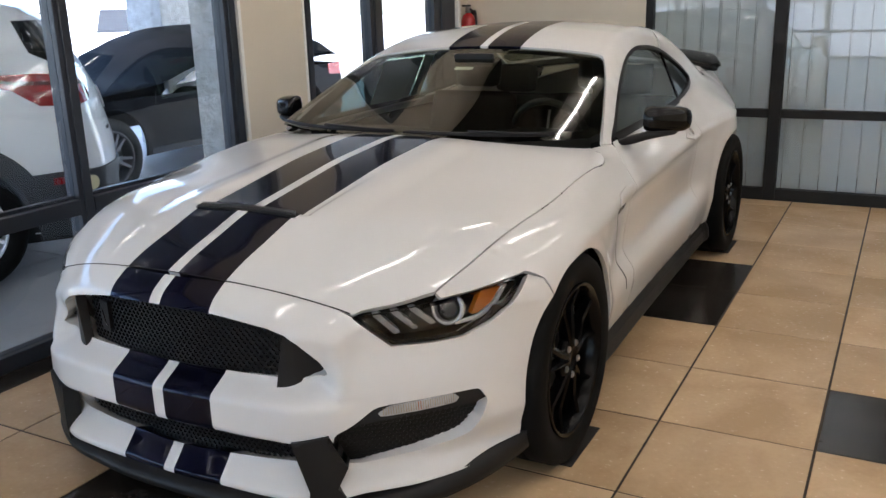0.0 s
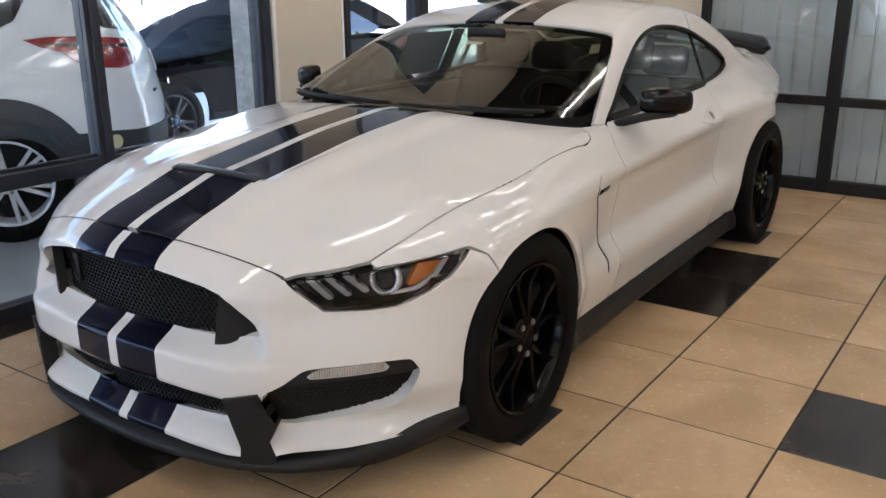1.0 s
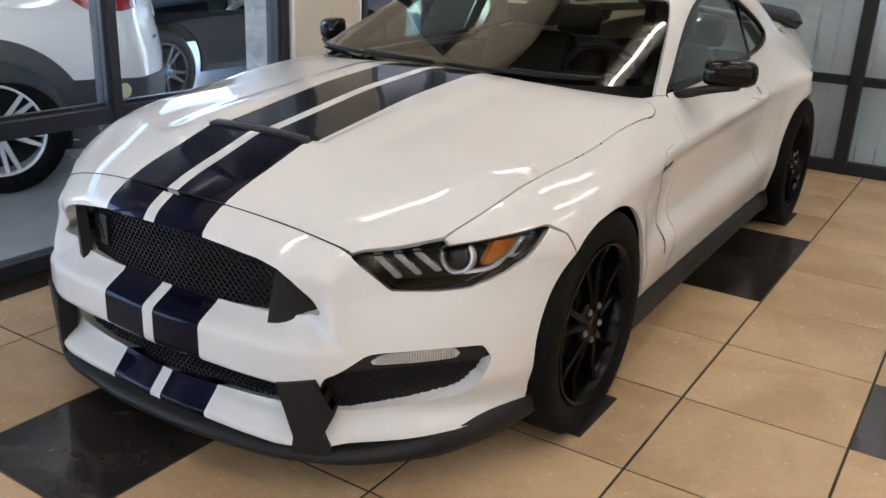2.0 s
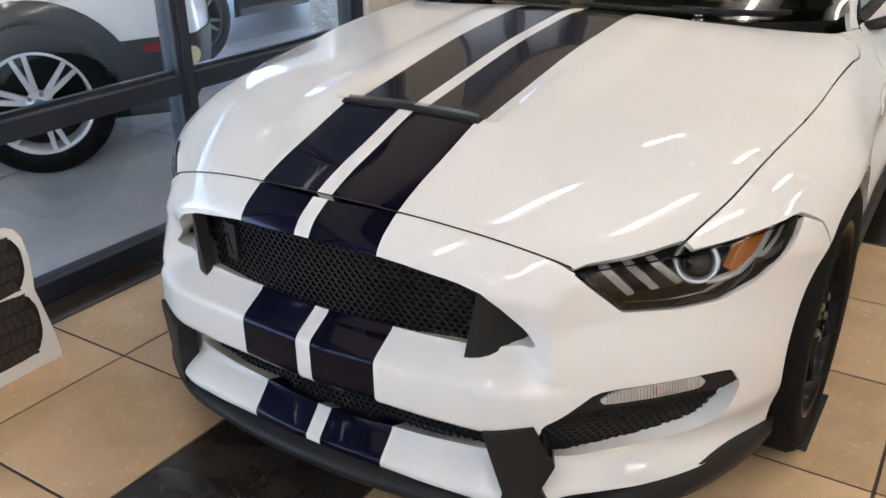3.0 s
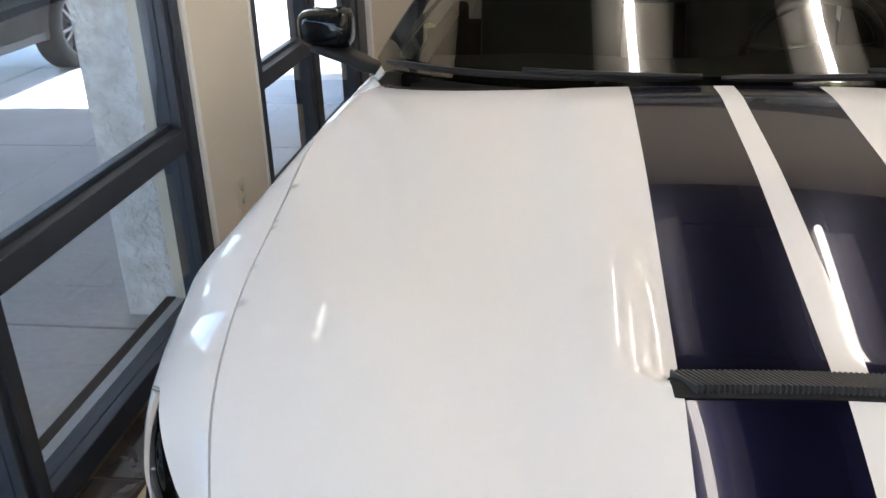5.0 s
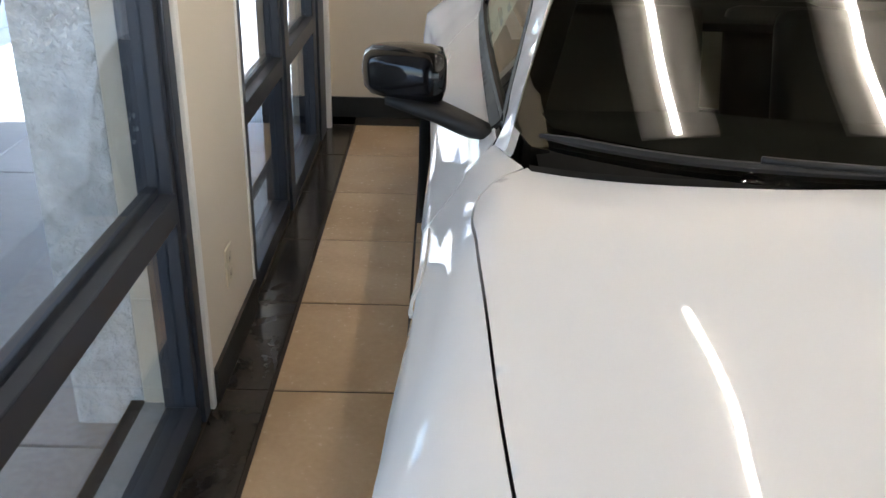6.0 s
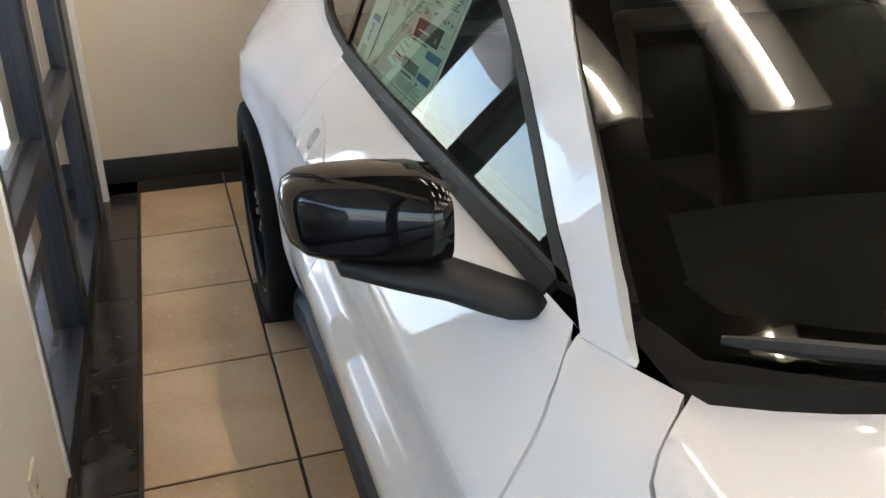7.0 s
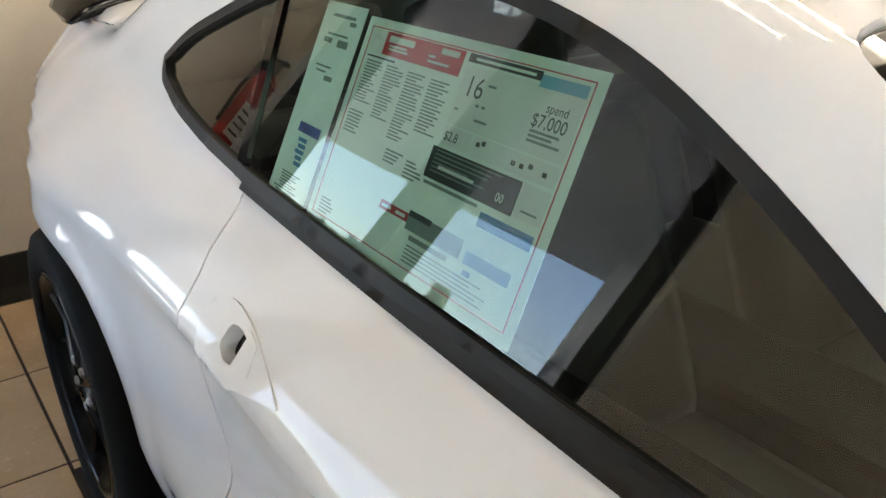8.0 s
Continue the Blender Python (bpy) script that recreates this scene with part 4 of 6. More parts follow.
def inset(d):
    """Lays a plan round the nose on an upright wall d behind the lamp's face."""
    def lay(q):
        a = np.radians(q[:, 0])
        k = np.interp(q[:, 0], mid_a, mid_k) - d / 0.88 - 0.036 * step(58, 73, q[:, 0])
        return np.column_stack([NOSE_X * np.sin(a) * k, NOSE_Y - NOSE_Y * np.cos(a) * k, q[:, 1]])
    return lay


lamp_poly = rounded(lamp, 0.06, 3)
for s in (False, True):
    k = -1 if s else 1
    head = mesh_part("headlamp", cut_mesh(inset(0.085), nose_wall, grow(lamp, 1.03), (), (1.2, 0.012), 0.0, 0.0, s, name="headlamp"), MESH_BLACK, car, "dark headlamp with three light bars and an amber marker")
    lens = mesh_part("lens", cut_mesh(from_nose, body, lamp_poly, (), (1.2, 0.012), 0.0, -0.004, s, name="lens"), CLEAR, head, "clear lens cover")
    lens.visible_shadow = False
    mesh_part("lens_rim", cut_mesh(from_nose, body, grow(lamp, 1.005), [grow(lamp, 0.955)], (1.2, 0.012), 0.03, -0.006, s, name="lens_rim"), BLACK_GLOSS, head)
    for b in range(3):
        a = 38.9 + b * 3.4
        bar = rounded([(a + 0.5, 0.670 + 0.003 * b), (a + 1.8, 0.673 + 0.003 * b), (a + 5.7, 0.613 + 0.008 * b), (a + 4.6, 0.608 + 0.008 * b)], 0.12, 3)
        mesh_part("light_bar", cut_mesh(inset(0.022), nose_wall, bar, (), (0.5, 0.006), 0.03, 0.0, s, name="light_bar"), LENS_WHITE, head, "frosted white light bar")
    # round projector with its chrome ring
    c = from_nose(np.array([[54.6, 0.675]]))[0]
    nrm = normals(body, c[None])[0]
    c = (c - nrm * 0.058) * (k, 1, 1)
    nrm = Vector(nrm * (k, 1, 1)) + Vector((-0.35 * k, -0.75, 0.0))
    m = Matrix.Translation(c) @ nrm.to_track_quat("X", "Z").to_matrix().to_4x4()
    for nm, prof, mt in (("projector_ring", [(0.046, -0.02), (0.047, 0.006), (0.041, 0.012), (0.035, 0.004), (0.032, -0.012)], surface("bright_ring", (0.62, 0.63, 0.65), 0.2, metal=0.7, var=0.05)),
                         ("projector_lens", [(0.032, -0.004), (0.029, 0.008), (0.020, 0.016), (0.010, 0.020), (0, 0.021)], BLACK_GLOSS)):
        bm = lathe(prof, 36)
        bmesh.ops.transform(bm, matrix=m, verts=bm.verts)
        part(nm, bm, mt, head, "", True)
    marker = [(61.4, 0.697), (70.0, 0.715), (67.0, 0.684), (64.3, 0.652), (60.2, 0.630), (58.9, 0.633)]
    mesh_part("side_marker", cut_mesh(inset(0.028), nose_wall, rounded(marker, 0.1, 3), (), (0.8, 0.01), 0.02, 0.0, s, name="side_marker"), AMBER, head, "amber side marker")
    strip = [(71.9, 0.7165), (68.9, 0.682), (66.2, 0.646), (61.2, 0.617), (55.5, 0.611), (55.5, 0.617), (60.5, 0.626), (64.9, 0.651), (67.5, 0.684), (70.3, 0.7155)]
    mesh_part("chrome_strip", cut_mesh(inset(0.026), nose_wall, strip, (), (0.8, 0.01), 0.01, 0.0, s, name="chrome_strip"), BEZEL, head)

# -- front wings (the flanks over the front wheels)
seam3 = above_body(seam[:-1] + np.array([0.004, 0.0]))
lamp3 = from_nose(np.array([(72.6, 0.7205), (69, 0.7155), (64, 0.7095), (58, 0.701), (52.6, 0.695)]))
cut_f = smooth_line([(1.712, 0.914), (1.660, 0.876), (1.632, 0.80), (1.616, 0.60), (1.606, 0.40), (1.612, 0.252)], 5)
cut3 = side_points(body, cut_f + np.array([-0.003, 0]))
arch_back = arc(0.866, 0.345, 0.362, 60, 200, 44)
arch_back = arch_back[arch_back[:, 1] > 0.245]
arch3 = side_points(body, arch_back)
bump_edge = from_nose(np.array([(79.3, 0.632), (77.0, 0.690), (73.6, 0.717)]))
wing_out = to_axis(np.vstack([lamp3, seam3, above_body(np.array([(0.741, 1.570), (0.764, 1.628), (0.778, 1.70)])), cut3, arch3[::-1], bump_edge]))
both("front_wing", PAINT, car, "white front wing", lay=axis_body, field=body, outline=wing_out, grid=(0.024, 1.6), flange=0.016)
# the dark side slot behind the front wheel, and its badge as plain bars
slit = smooth_line([(1.368, 0.748), (1.377, 0.70), (1.42, 0.60), (1.463, 0.48), (1.492, 0.385)], 6)
slit2 = np.vstack([slit, (slit + np.array([0.012, 0.0]))[::-1]])
both("side_slot", DARK, car, "narrow dark slot", lay=axis_shell, field=shell, outline=to_axis(side_points(shell, slit2)), grid=(0.02, 1.0), flange=0.0, push=0.0012)
lipup = smooth_line([(1.368, 0.748), (1.39, 0.768), (1.45, 0.779), (1.60, 0.786)], 5)
both("slot_ridge", PAINT, car, "", lay=axis_shell, field=shell, outline=to_axis(side_points(shell, np.vstack([lipup, (lipup - np.array([0, 0.010]))[::-1]]))), grid=(0.02, 0.8), flange=0.006, push=0.004)
for a, b in ((1.400, 1.424), (1.434, 1.446), (1.452, 1.464), (1.470, 1.482), (1.488, 1.500)):
    both("badge_bar", BLACK_GLOSS, car, "", lay=axis_shell, field=shell, outline=to_axis(side_points(shell, [(a, 0.704), (b, 0.705), (b, 0.724), (a, 0.723)])), grid=(0.02, 1.0), flange=0.003, push=0.003)

# -- doors
cut_r = smooth_line([(2.915, 0.943), (2.888, 0.895), (2.874, 0.845), (2.868, 0.74), (2.862, 0.56), (2.850, 0.40), (2.80, 0.31), (2.74, 0.252)], 5)
belt = np.column_stack([np.linspace(1.716, 2.915, 40), belt_z(np.linspace(1.716, 2.915, 40)) - 0.004])
door_out = to_axis(np.vstack([side_points(shell, cut_f[::-1] + np.array([0.003, 0])), side_points(shell, belt), side_points(shell, cut_r)]))
hand_hole = rounded([(2.738, 0.838), (2.740, 0.816), (2.715, 0.806), (2.668, 0.812), (2.668, 0.832), (2.715, 0.842)], 0.3, 4)
hand_dish = to_axis(side_points(shell, hand_hole))
doors = both("door", PAINT, car, "white car door", lay=axis_shell, field=shell, outline=door_out, holes=[hand_dish], grid=(0.022, 1.3), flange=0.02)
dish = smooth_line([(2.575, 0.812), (2.64, 0.834), (2.71, 0.852), (2.77, 0.856), (2.812, 0.838), (2.805, 0.812), (2.775, 0.790), (2.73, 0.782), (2.66, 0.795), (2.575, 0.810)], 4)
for d, k in zip(doors, (1, -1)):
    mesh_part("handle_well", cut_mesh(axis_shell, shell, to_axis(side_points(shell, grow(hand_hole, 1.3))), (), (0.02, 1), 0, -0.020, k < 0, name="handle_well"), DARK, d)
    mesh_part("handle", cut_mesh(axis_shell, shell, to_axis(side_points(shell, dish)), [hand_dish], (0.010, 0.6), 0.005, 0.0035, k < 0, name="handle"), PAINT, d, "white door handle")
    mesh_part("handle_grip", cut_mesh(axis_shell, shell, to_axis(side_points(shell, [(2.690, 0.846), (2.662, 0.838), (2.650, 0.812), (2.692, 0.803)])), (), (0.010, 0.6), 0.010, 0.005, k < 0, name="handle_grip"), PAINT, d)

# -- side windows
upper = smooth_line([(1.740, 0.927), (1.84, 0.978), (1.951, 1.04), (2.17, 1.152), (2.30, 1.202), (2.47, 1.237), (2.75, 1.238), (3.0, 1.203), (3.2, 1.142), (3.35, 1.082), (3.415, 1.040)], 5)
lower = smooth_line([(3.415, 1.040), (3.40, 1.012), (3.33, 0.988), (3.15, 0.962), (2.925, 0.948)], 5)
belt2 = np.column_stack([np.linspace(2.925, 1.740, 30), belt_z(np.linspace(2.925, 1.740, 30)) + 0.001])
opening = np.vstack([upper[:-1], lower[:-1], belt2[:-1]])


def shrink(poly, d):
    """The closed outline moved inwards by d."""
    p = np.asarray(poly, float)
    t = np.roll(p, -1, 0) - np.roll(p, 1, 0)
    n = np.column_stack([-t[:, 1], t[:, 0]]) / np.hypot(t[:, 0], t[:, 1])[:, None]
    area = 0.5 * np.sum(p[:, 0] * np.roll(p[:, 1], -1) - np.roll(p[:, 0], -1) * p[:, 1])
    return p + n * d * (1 if area > 0 else -1)


inner = shrink(opening, 0.017)
ops, inn = to_axis(side_points(cabin, opening)), to_axis(side_points(cabin, inner))
both("window_trim", TRIM_FILM, car, "soft black window seal", lay=axis_cabin, field=cabin, outline=ops, holes=[inn], grid=(0.024, 1.2), flange=0.02, push=0.003)
belt3 = belt2[belt2[:, 0] > 1.765]
belt_strip = np.vstack([belt3[::-1] + (0, 0.008), (belt3 + (0, -0.010))])
both("belt_strip", TRIM_FILM, car, "black belt moulding", lay=axis_shell, field=shell, outline=to_axis(side_points(shell, belt_strip)), grid=(0.03, 0.8), flange=0.01, push=0.004)
for o in both("side_window", SIDE_GLASS, car, "greenish side glass", lay=axis_cabin, field=cabin, outline=to_axis(side_points(cabin, shrink(opening, 0.012))), grid=(0.03, 1.4), flange=0.0, push=-0.006):
    o.visible_shadow = False
pill = [(2.935, 0.945), (2.965, 0.945), (3.005, 1.20), (2.985, 1.206)]
both("window_pillar", BLACK_GLOSS, car, "black window divider", lay=axis_cabin, field=cabin, outline=to_axis(side_points(cabin, pill)), grid=(0.02, 1.2), flange=0.008, push=-0.001)

# -- windscreen, roof with its pillars, rear window
def top_edge_y(x):
    return 2.180 - 0.01 * x * x


xw = np.linspace(0, 0.735, 16)
screen_side = smooth_line([(0.760, 1.622), (0.735, 1.715), (0.710, 1.80), (0.650, 2.00), (0.605, 2.115), (0.588, 2.149), (0.562, 2.172), (0.53, 2.178)], 4)
xt = np.linspace(0.50, 0, 12)
sh = np.vstack([np.column_stack([xw, cowl(xw) + 0.002]), screen_side, np.column_stack([xt, top_edge_y(xt)])])
screen = np.vstack([sh[:-1], (sh * (-1, 1))[::-1][:-1]])
ws = mesh_part("windscreen", cut_mesh(above_glass, glazing, screen, (), (0.035, 0.035), 0.0, -0.006, name="windscreen"), SCREEN_GLASS, car, "dark tinted windscreen reflecting ceiling lights")
ws.visible_shadow = False
mesh_part("windscreen_band", cut_mesh(above_glass, glazing, shrink(screen, 0.001), [rounded(shrink(screen, 0.048), 0.0, 1)], (0.035, 0.03), 0.0, -0.0095, name="windscreen_band"), BLACK_GLOSS, ws, "black frit band")

up3 = side_points(cabin, upper[(upper[:, 0] < 3.02)])
pil = np.array([(0.777, 1.69), (0.764, 1.622)])
ss = screen_side + np.array([0.004, 0.002])
roof_half = np.vstack([np.column_stack([xt[::-1], top_edge_y(xt[::-1]) + 0.004]), ss[::-1], pil[::-1] + np.array([0.004, 0]), up3[:, :2], [(0.50, 3.03)], [(0.45, 3.02), (0.25, 3.045), (0.0, 3.05)]])
roof_full = np.vstack([roof_half[:-1], (roof_half * (-1, 1))[::-1][:-1]])
mesh_part("roof", cut_mesh(above_shell, shell, roof_full, (), (0.022, 0.03), 0.014, 0.0015, name="roof"), STRIPED, car, "white roof with dark stripes and slim pillars")
mesh_part("pillar_lining", cut_mesh(above_shell, shell, roof_full, (), (0.03, 0.04), 0.0, -0.014, name="pillar_lining"), CABIN_FABRIC, car, "dark lining of the roof and pillars")
rg = np.array([(0.0, 3.055), (0.25, 3.05), (0.45, 3.025), (0.50, 3.05), (0.55, 3.4), (0.585, 3.72), (0.56, 3.80), (0.3, 3.86), (0.0, 3.875)])
rw = mesh_part("rear_window", cut_mesh(above_cabin, cabin, np.vstack([rg[:-1], (rg * (-1, 1))[::-1][:-1]]), (), (0.05, 0.05), 0.0, -0.002, name="rear_window"), SCREEN_GLASS, car, "dark rear window")
rw.visible_shadow = False

# -- rear quarters, boot lid, tail
rg3 = above_shell(np.array([(0.504, 3.035), (0.555, 3.4), (0.592, 3.72), (0.60, 3.80), (0.625, 3.95), (0.63, 4.2), (0.575, 4.46)]))
tail3 = side_points(shell, smooth_line([(4.48, 0.93), (4.40, 0.80), (4.20, 0.66), (3.98, 0.60)], 4))
arch_r = arc(3.578, 0.345, 0.37, -17, 136, 50)
arch_r = arch_r[arch_r[:, 1] > 0.245]
dlo_r = side_points(shell, np.vstack([(upper[(upper[:, 0] >= 3.0)])[::-1][::-1], lower[1:]]))
quart = to_axis(np.vstack([rg3[::-1], dlo_r, side_points(shell, cut_r + np.array([0.004, 0])), side_points(body, arch_r), tail3[::-1]]))
both("rear_quarter", PAINT, car, "white rear quarter", lay=axis_shell, field=shell, outline=quart, grid=(0.026, 1.6), flange=0.016)
bl = np.array([(0.0, 3.88), (0.3, 3.865), (0.58, 3.81), (0.618, 3.95), (0.625, 4.2), (0.57, 4.46), (0.35, 4.50), (0.0, 4.51)])
mesh_part("boot_lid", cut_mesh(above_shell, shell, np.vstack([bl[:-1], (bl * (-1, 1))[::-1][:-1]]), (), (0.04, 0.04), 0.015, name="boot_lid"), STRIPED, car, "white boot lid with dark stripes")


def from_tail(q):
    a = np.radians(q[:, 0])
    return shoot(shell, np.column_stack([np.zeros(len(q)), np.full(len(q), 3.9), q[:, 1]]), np.column_stack([np.sin(a), np.cos(a), np.zeros(len(q))]))


mesh_part("rear_bumper", cut_mesh(from_tail, shell, [(-84, 0.22), (84, 0.22), (80, 0.55), (60, 0.80), (52, 0.92), (30, 1.0), (-30, 1.0), (-52, 0.92), (-60, 0.80), (-80, 0.55)], (), (3, 0.04), 0.02, -0.006, name="rear_bumper"), PAINT, car, "white rear bumper")
for s in (1, -1):
    for k in range(3):
        a = s * (24 + 8 * k)
        mesh_part("tail_lamp", cut_mesh(from_tail, shell, [(a - 2.2, 0.78), (a + 2.2, 0.78), (a + 2.2, 0.92), (a - 2.2, 0.92)], (), (2, 0.04), 0.01, 0.004, name="tail_lamp"), RED_LAMP, car, "red upright tail lamp")

# -- rear spoiler
bm = bmesh.new()
prof = [(0.0, 0.0), (0.02, 0.028), (0.10, 0.052), (0.20, 0.082), (0.235, 0.085), (0.225, 0.068), (0.12, 0.020), (0.10, -0.02)]
rows = []
for x in np.linspace(-0.69, 0.69, 41):
    e = abs(x) / 0.69
    y0, z0 = 4.30 - 0.16 * e ** 2.2, 1.060 - 0.055 * e ** 2
    h = 1 - 0.75 * max(0, (e - 0.9) / 0.1) ** 2
    rows.append([bm.verts.new((x, y0 + a, z0 + b * h + (0.0 if b > 0 else 0))) for a, b in prof])
for p, q in zip(rows, rows[1:]):
    for k in range(len(prof)):
        j = (k + 1) % len(prof)
        bm.faces.new((p[k], p[j], q[j], q[k]))
bm.faces.new(rows[0])
bm.faces.new(rows[-1][::-1])
part("rear_spoiler", bm, BLACK_GLOSS, car, "gloss black rear spoiler", True)

# -- side skirts
def skirt():
    bm = bmesh.new()
    rows = []
    for y in np.linspace(1.20, 3.24, 52):
        x = float(width(y, 0.25))
        e = 0.010 * float(step(1.2, 1.5, y))
        up = 0.252
        rows.append([bm.verts.new(v) for v in ((x - 0.05, y, up), (x - 0.006, y, up - 0.002), (x + 0.004 + e, y, 0.215), (x + 0.010 + e, y, 0.165), (x + 0.004 + e, y, 0.150), (x - 0.06, y, 0.145))])
    for p, q in zip(rows, rows[1:]):
        for k in range(5):
            bm.faces.new((p[k], p[k + 1], q[k + 1], q[k]))
    bm.faces.new(rows[0])
    bm.faces.new(rows[-1][::-1])
    return bm


mirrored(skirt, "side_skirt", BLACK_SATIN, car, "black side skirt", False)

# -- under the body, arches
def liner(hub, r):
    def make():
        bm = lathe([(r + 0.012, 0.84), (r + 0.014, 0.50), (0.0, 0.50)], 40)
        bmesh.ops.translate(bm, vec=(0, hub, HUB_Z), verts=bm.verts)
        bmesh.ops.delete(bm, geom=[v for v in bm.verts if v.co.z < 0.17], context="VERTS")
        return bm
    return make


mirrored(liner(0.866, 0.362), "arch_liner", DARK, car, "", True)
mirrored(liner(3.578, 0.37), "arch_liner", DARK, car, "", True)
bm = bmesh.new()
add_box(bm, (-0.50, 0.25, 0.14), (0.50, 4.45, 0.24), 0.02)
add_box(bm, (-0.86, 1.27, 0.15), (0.86, 3.16, 0.26), 0.02)
part("underbody", bm, DARK, car)
bm = bmesh.new()
add_box(bm, (-0.49, 0.42, 0.24), (0.49, 1.28, 0.62), 0.02)
part("engine_block", bm, DARK, car)

# -- door mirrors
def mirror_shell():
    bm = bmesh.new()
    n, rings = 22, []
    # from the outer tip to the inner end
    keys = [(1.034, 0.020, 0.014), (1.029, 0.045, 0.034), (1.014, 0.066, 0.045), (0.985, 0.078, 0.050), (0.945, 0.084, 0.052), (0.900, 0.084, 0.051), (0.876, 0.078, 0.046), (0.868, 0.050, 0.028)]
    for x, ry, rz in keys:
        lean = x - 0.945
        cy, cz = 1.905 + 0.45 * lean, 0.992 - 0.06 * lean
        ring = []
        for k in range(n):
            a = 2 * math.pi * k / n
            c, s = math.cos(a), math.sin(a)
            sy, sz = abs(c) ** 0.62 * (1 if c > 0 else -1), abs(s) ** 0.62 * (1 if s > 0 else -1)
            fy = 1.0 if sy < 0 else 0.35
            ring.append(bm.verts.new((x, cy + ry * sy * fy, cz + rz * sz + 0.012 * (1 if sz < 0 else 0) * (x - 1.0))))
        rings.append(ring)
    for p, q in zip(rings, rings[1:]):
        for k in range(n):
            bm.faces.new((p[k], p[(k + 1) % n], q[(k + 1) % n], q[k]))
    bm.faces.new(rings[0][::-1])
    bm.faces.new(rings[-1])
    return bm


def mirror_arm():
    bm = bmesh.new()
    keys = [(0.783, 1.792, 0.906, 0.026, 0.010), (0.806, 1.792, 0.910, 0.038, 0.015), (0.826, 1.800, 0.914, 0.044, 0.018), (0.850, 1.815, 0.920, 0.048, 0.018), (0.885, 1.838, 0.930, 0.052, 0.017), (0.935, 1.865, 0.938, 0.055, 0.014), (0.985, 1.89, 0.942, 0.04, 0.010)]
    rings = []
    for x, y, z, ry, rz in keys:
        rings.append([bm.verts.new((x, y + ry * math.copysign(abs(math.cos(b)) ** 0.6, math.cos(b)), z + rz * math.copysign(abs(math.sin(b)) ** 0.6, math.sin(b)))) for b in (2 * math.pi * k / 14 for k in range(14))])
    for p, q in zip(rings, rings[1:]):
        for k in range(14):
            bm.faces.new((p[k], p[(k + 1) % 14], q[(k + 1) % 14], q[k]))
    bm.faces.new(rings[0][::-1])
    bm.faces.new(rings[-1])
    return bm


def mirror_glass():
    bm = bmesh.new()
    prism(bm, rounded([(-0.066, -0.034), (0.066, -0.036), (0.07, 0.034), (-0.062, 0.036)], 0.25), 0.003, pose(0.95, 1.9365, 0.985, 90, 0, 180 + 22))
    return bm


shells = mirrored(mirror_shell, "door_mirror", BLACK_GLOSS, car, "gloss black door mirror", True)
for pieces in (mirrored(mirror_arm, "mirror_arm", BLACK_SATIN, car, "black mirror arm", True), mirrored(mirror_glass, "mirror_glass", CHROME, car, "mirror glass")):
    for piece, owner in zip(pieces, shells):
        piece.parent = owner

# -- wipers
for x0, x1, y0, y1 in ((-0.72, -0.04, 0.012, 0.020), (0.0, 0.62, 0.020, 0.014)):
    q = np.column_stack([np.linspace(x0, x1, 14), cowl(np.linspace(x0, x1, 14)) + np.linspace(y0, y1, 14)])
    p = above_cabin(q)
    wiper = mesh_part("wiper", bpy.data.meshes.new("wiper"), BLACK_SATIN, car, "black windscreen wiper", False)
    bm = bmesh.new()
    tube(bm, [(a, b, c + 0.010) for a, b, c in p], [0.004] + [0.008] * 12 + [0.004], 6)
    bm.to_mesh(wiper.data)
    bm.free()
    bm = bmesh.new()
    tube(bm, [(a, b - 0.012 * k / 8, c + 0.022 - 0.001 * k) for k, (a, b, c) in enumerate(p[6:])], 0.006, 6)
    part("wiper_arm", bm, BLACK_SATIN, wiper, "", True)
mesh_part("cowl_panel", cut_mesh(above_body, body, np.vstack([np.column_stack([xs2[::-1], cowl(xs2[::-1]) - 0.02]), np.column_stack([xs2, cowl(xs2) + 0.05]),
                                                            np.column_stack([-xs2[::-1], cowl(xs2[::-1]) + 0.05])[1:], np.column_stack([-xs2, cowl(xs2) - 0.02])[:-1]]), (), (0.04, 0.03), 0.0, -0.009, name="cowl_panel"), DARK, car, "black cowl panel")


# -- wheels
DISC = surface("dark_brake_steel", (0.012, 0.012, 0.012), 0.5, metal=0.4, var=0.2)


def tyre_profile(r, w):
    rim = 0.247
    return [(rim, -w * 0.42), (rim + 0.02, -w * 0.485), (rim + 0.05, -w * 0.5), (r - 0.03, -w * 0.5), (r - 0.010, -w * 0.47), (r, -w * 0.41), (r, -w * 0.20), (r - 0.007, -w * 0.19), (r - 0.007, -w * 0.17),
            (r, -w * 0.16), (r, w * 0.16), (r - 0.007, w * 0.17), (r - 0.007, w * 0.19), (r, w * 0.20), (r, w * 0.41), (r - 0.010, w * 0.47), (r - 0.03, w * 0.5), (rim + 0.05, w * 0.5), (rim + 0.02, w * 0.485), (rim, w * 0.42)]


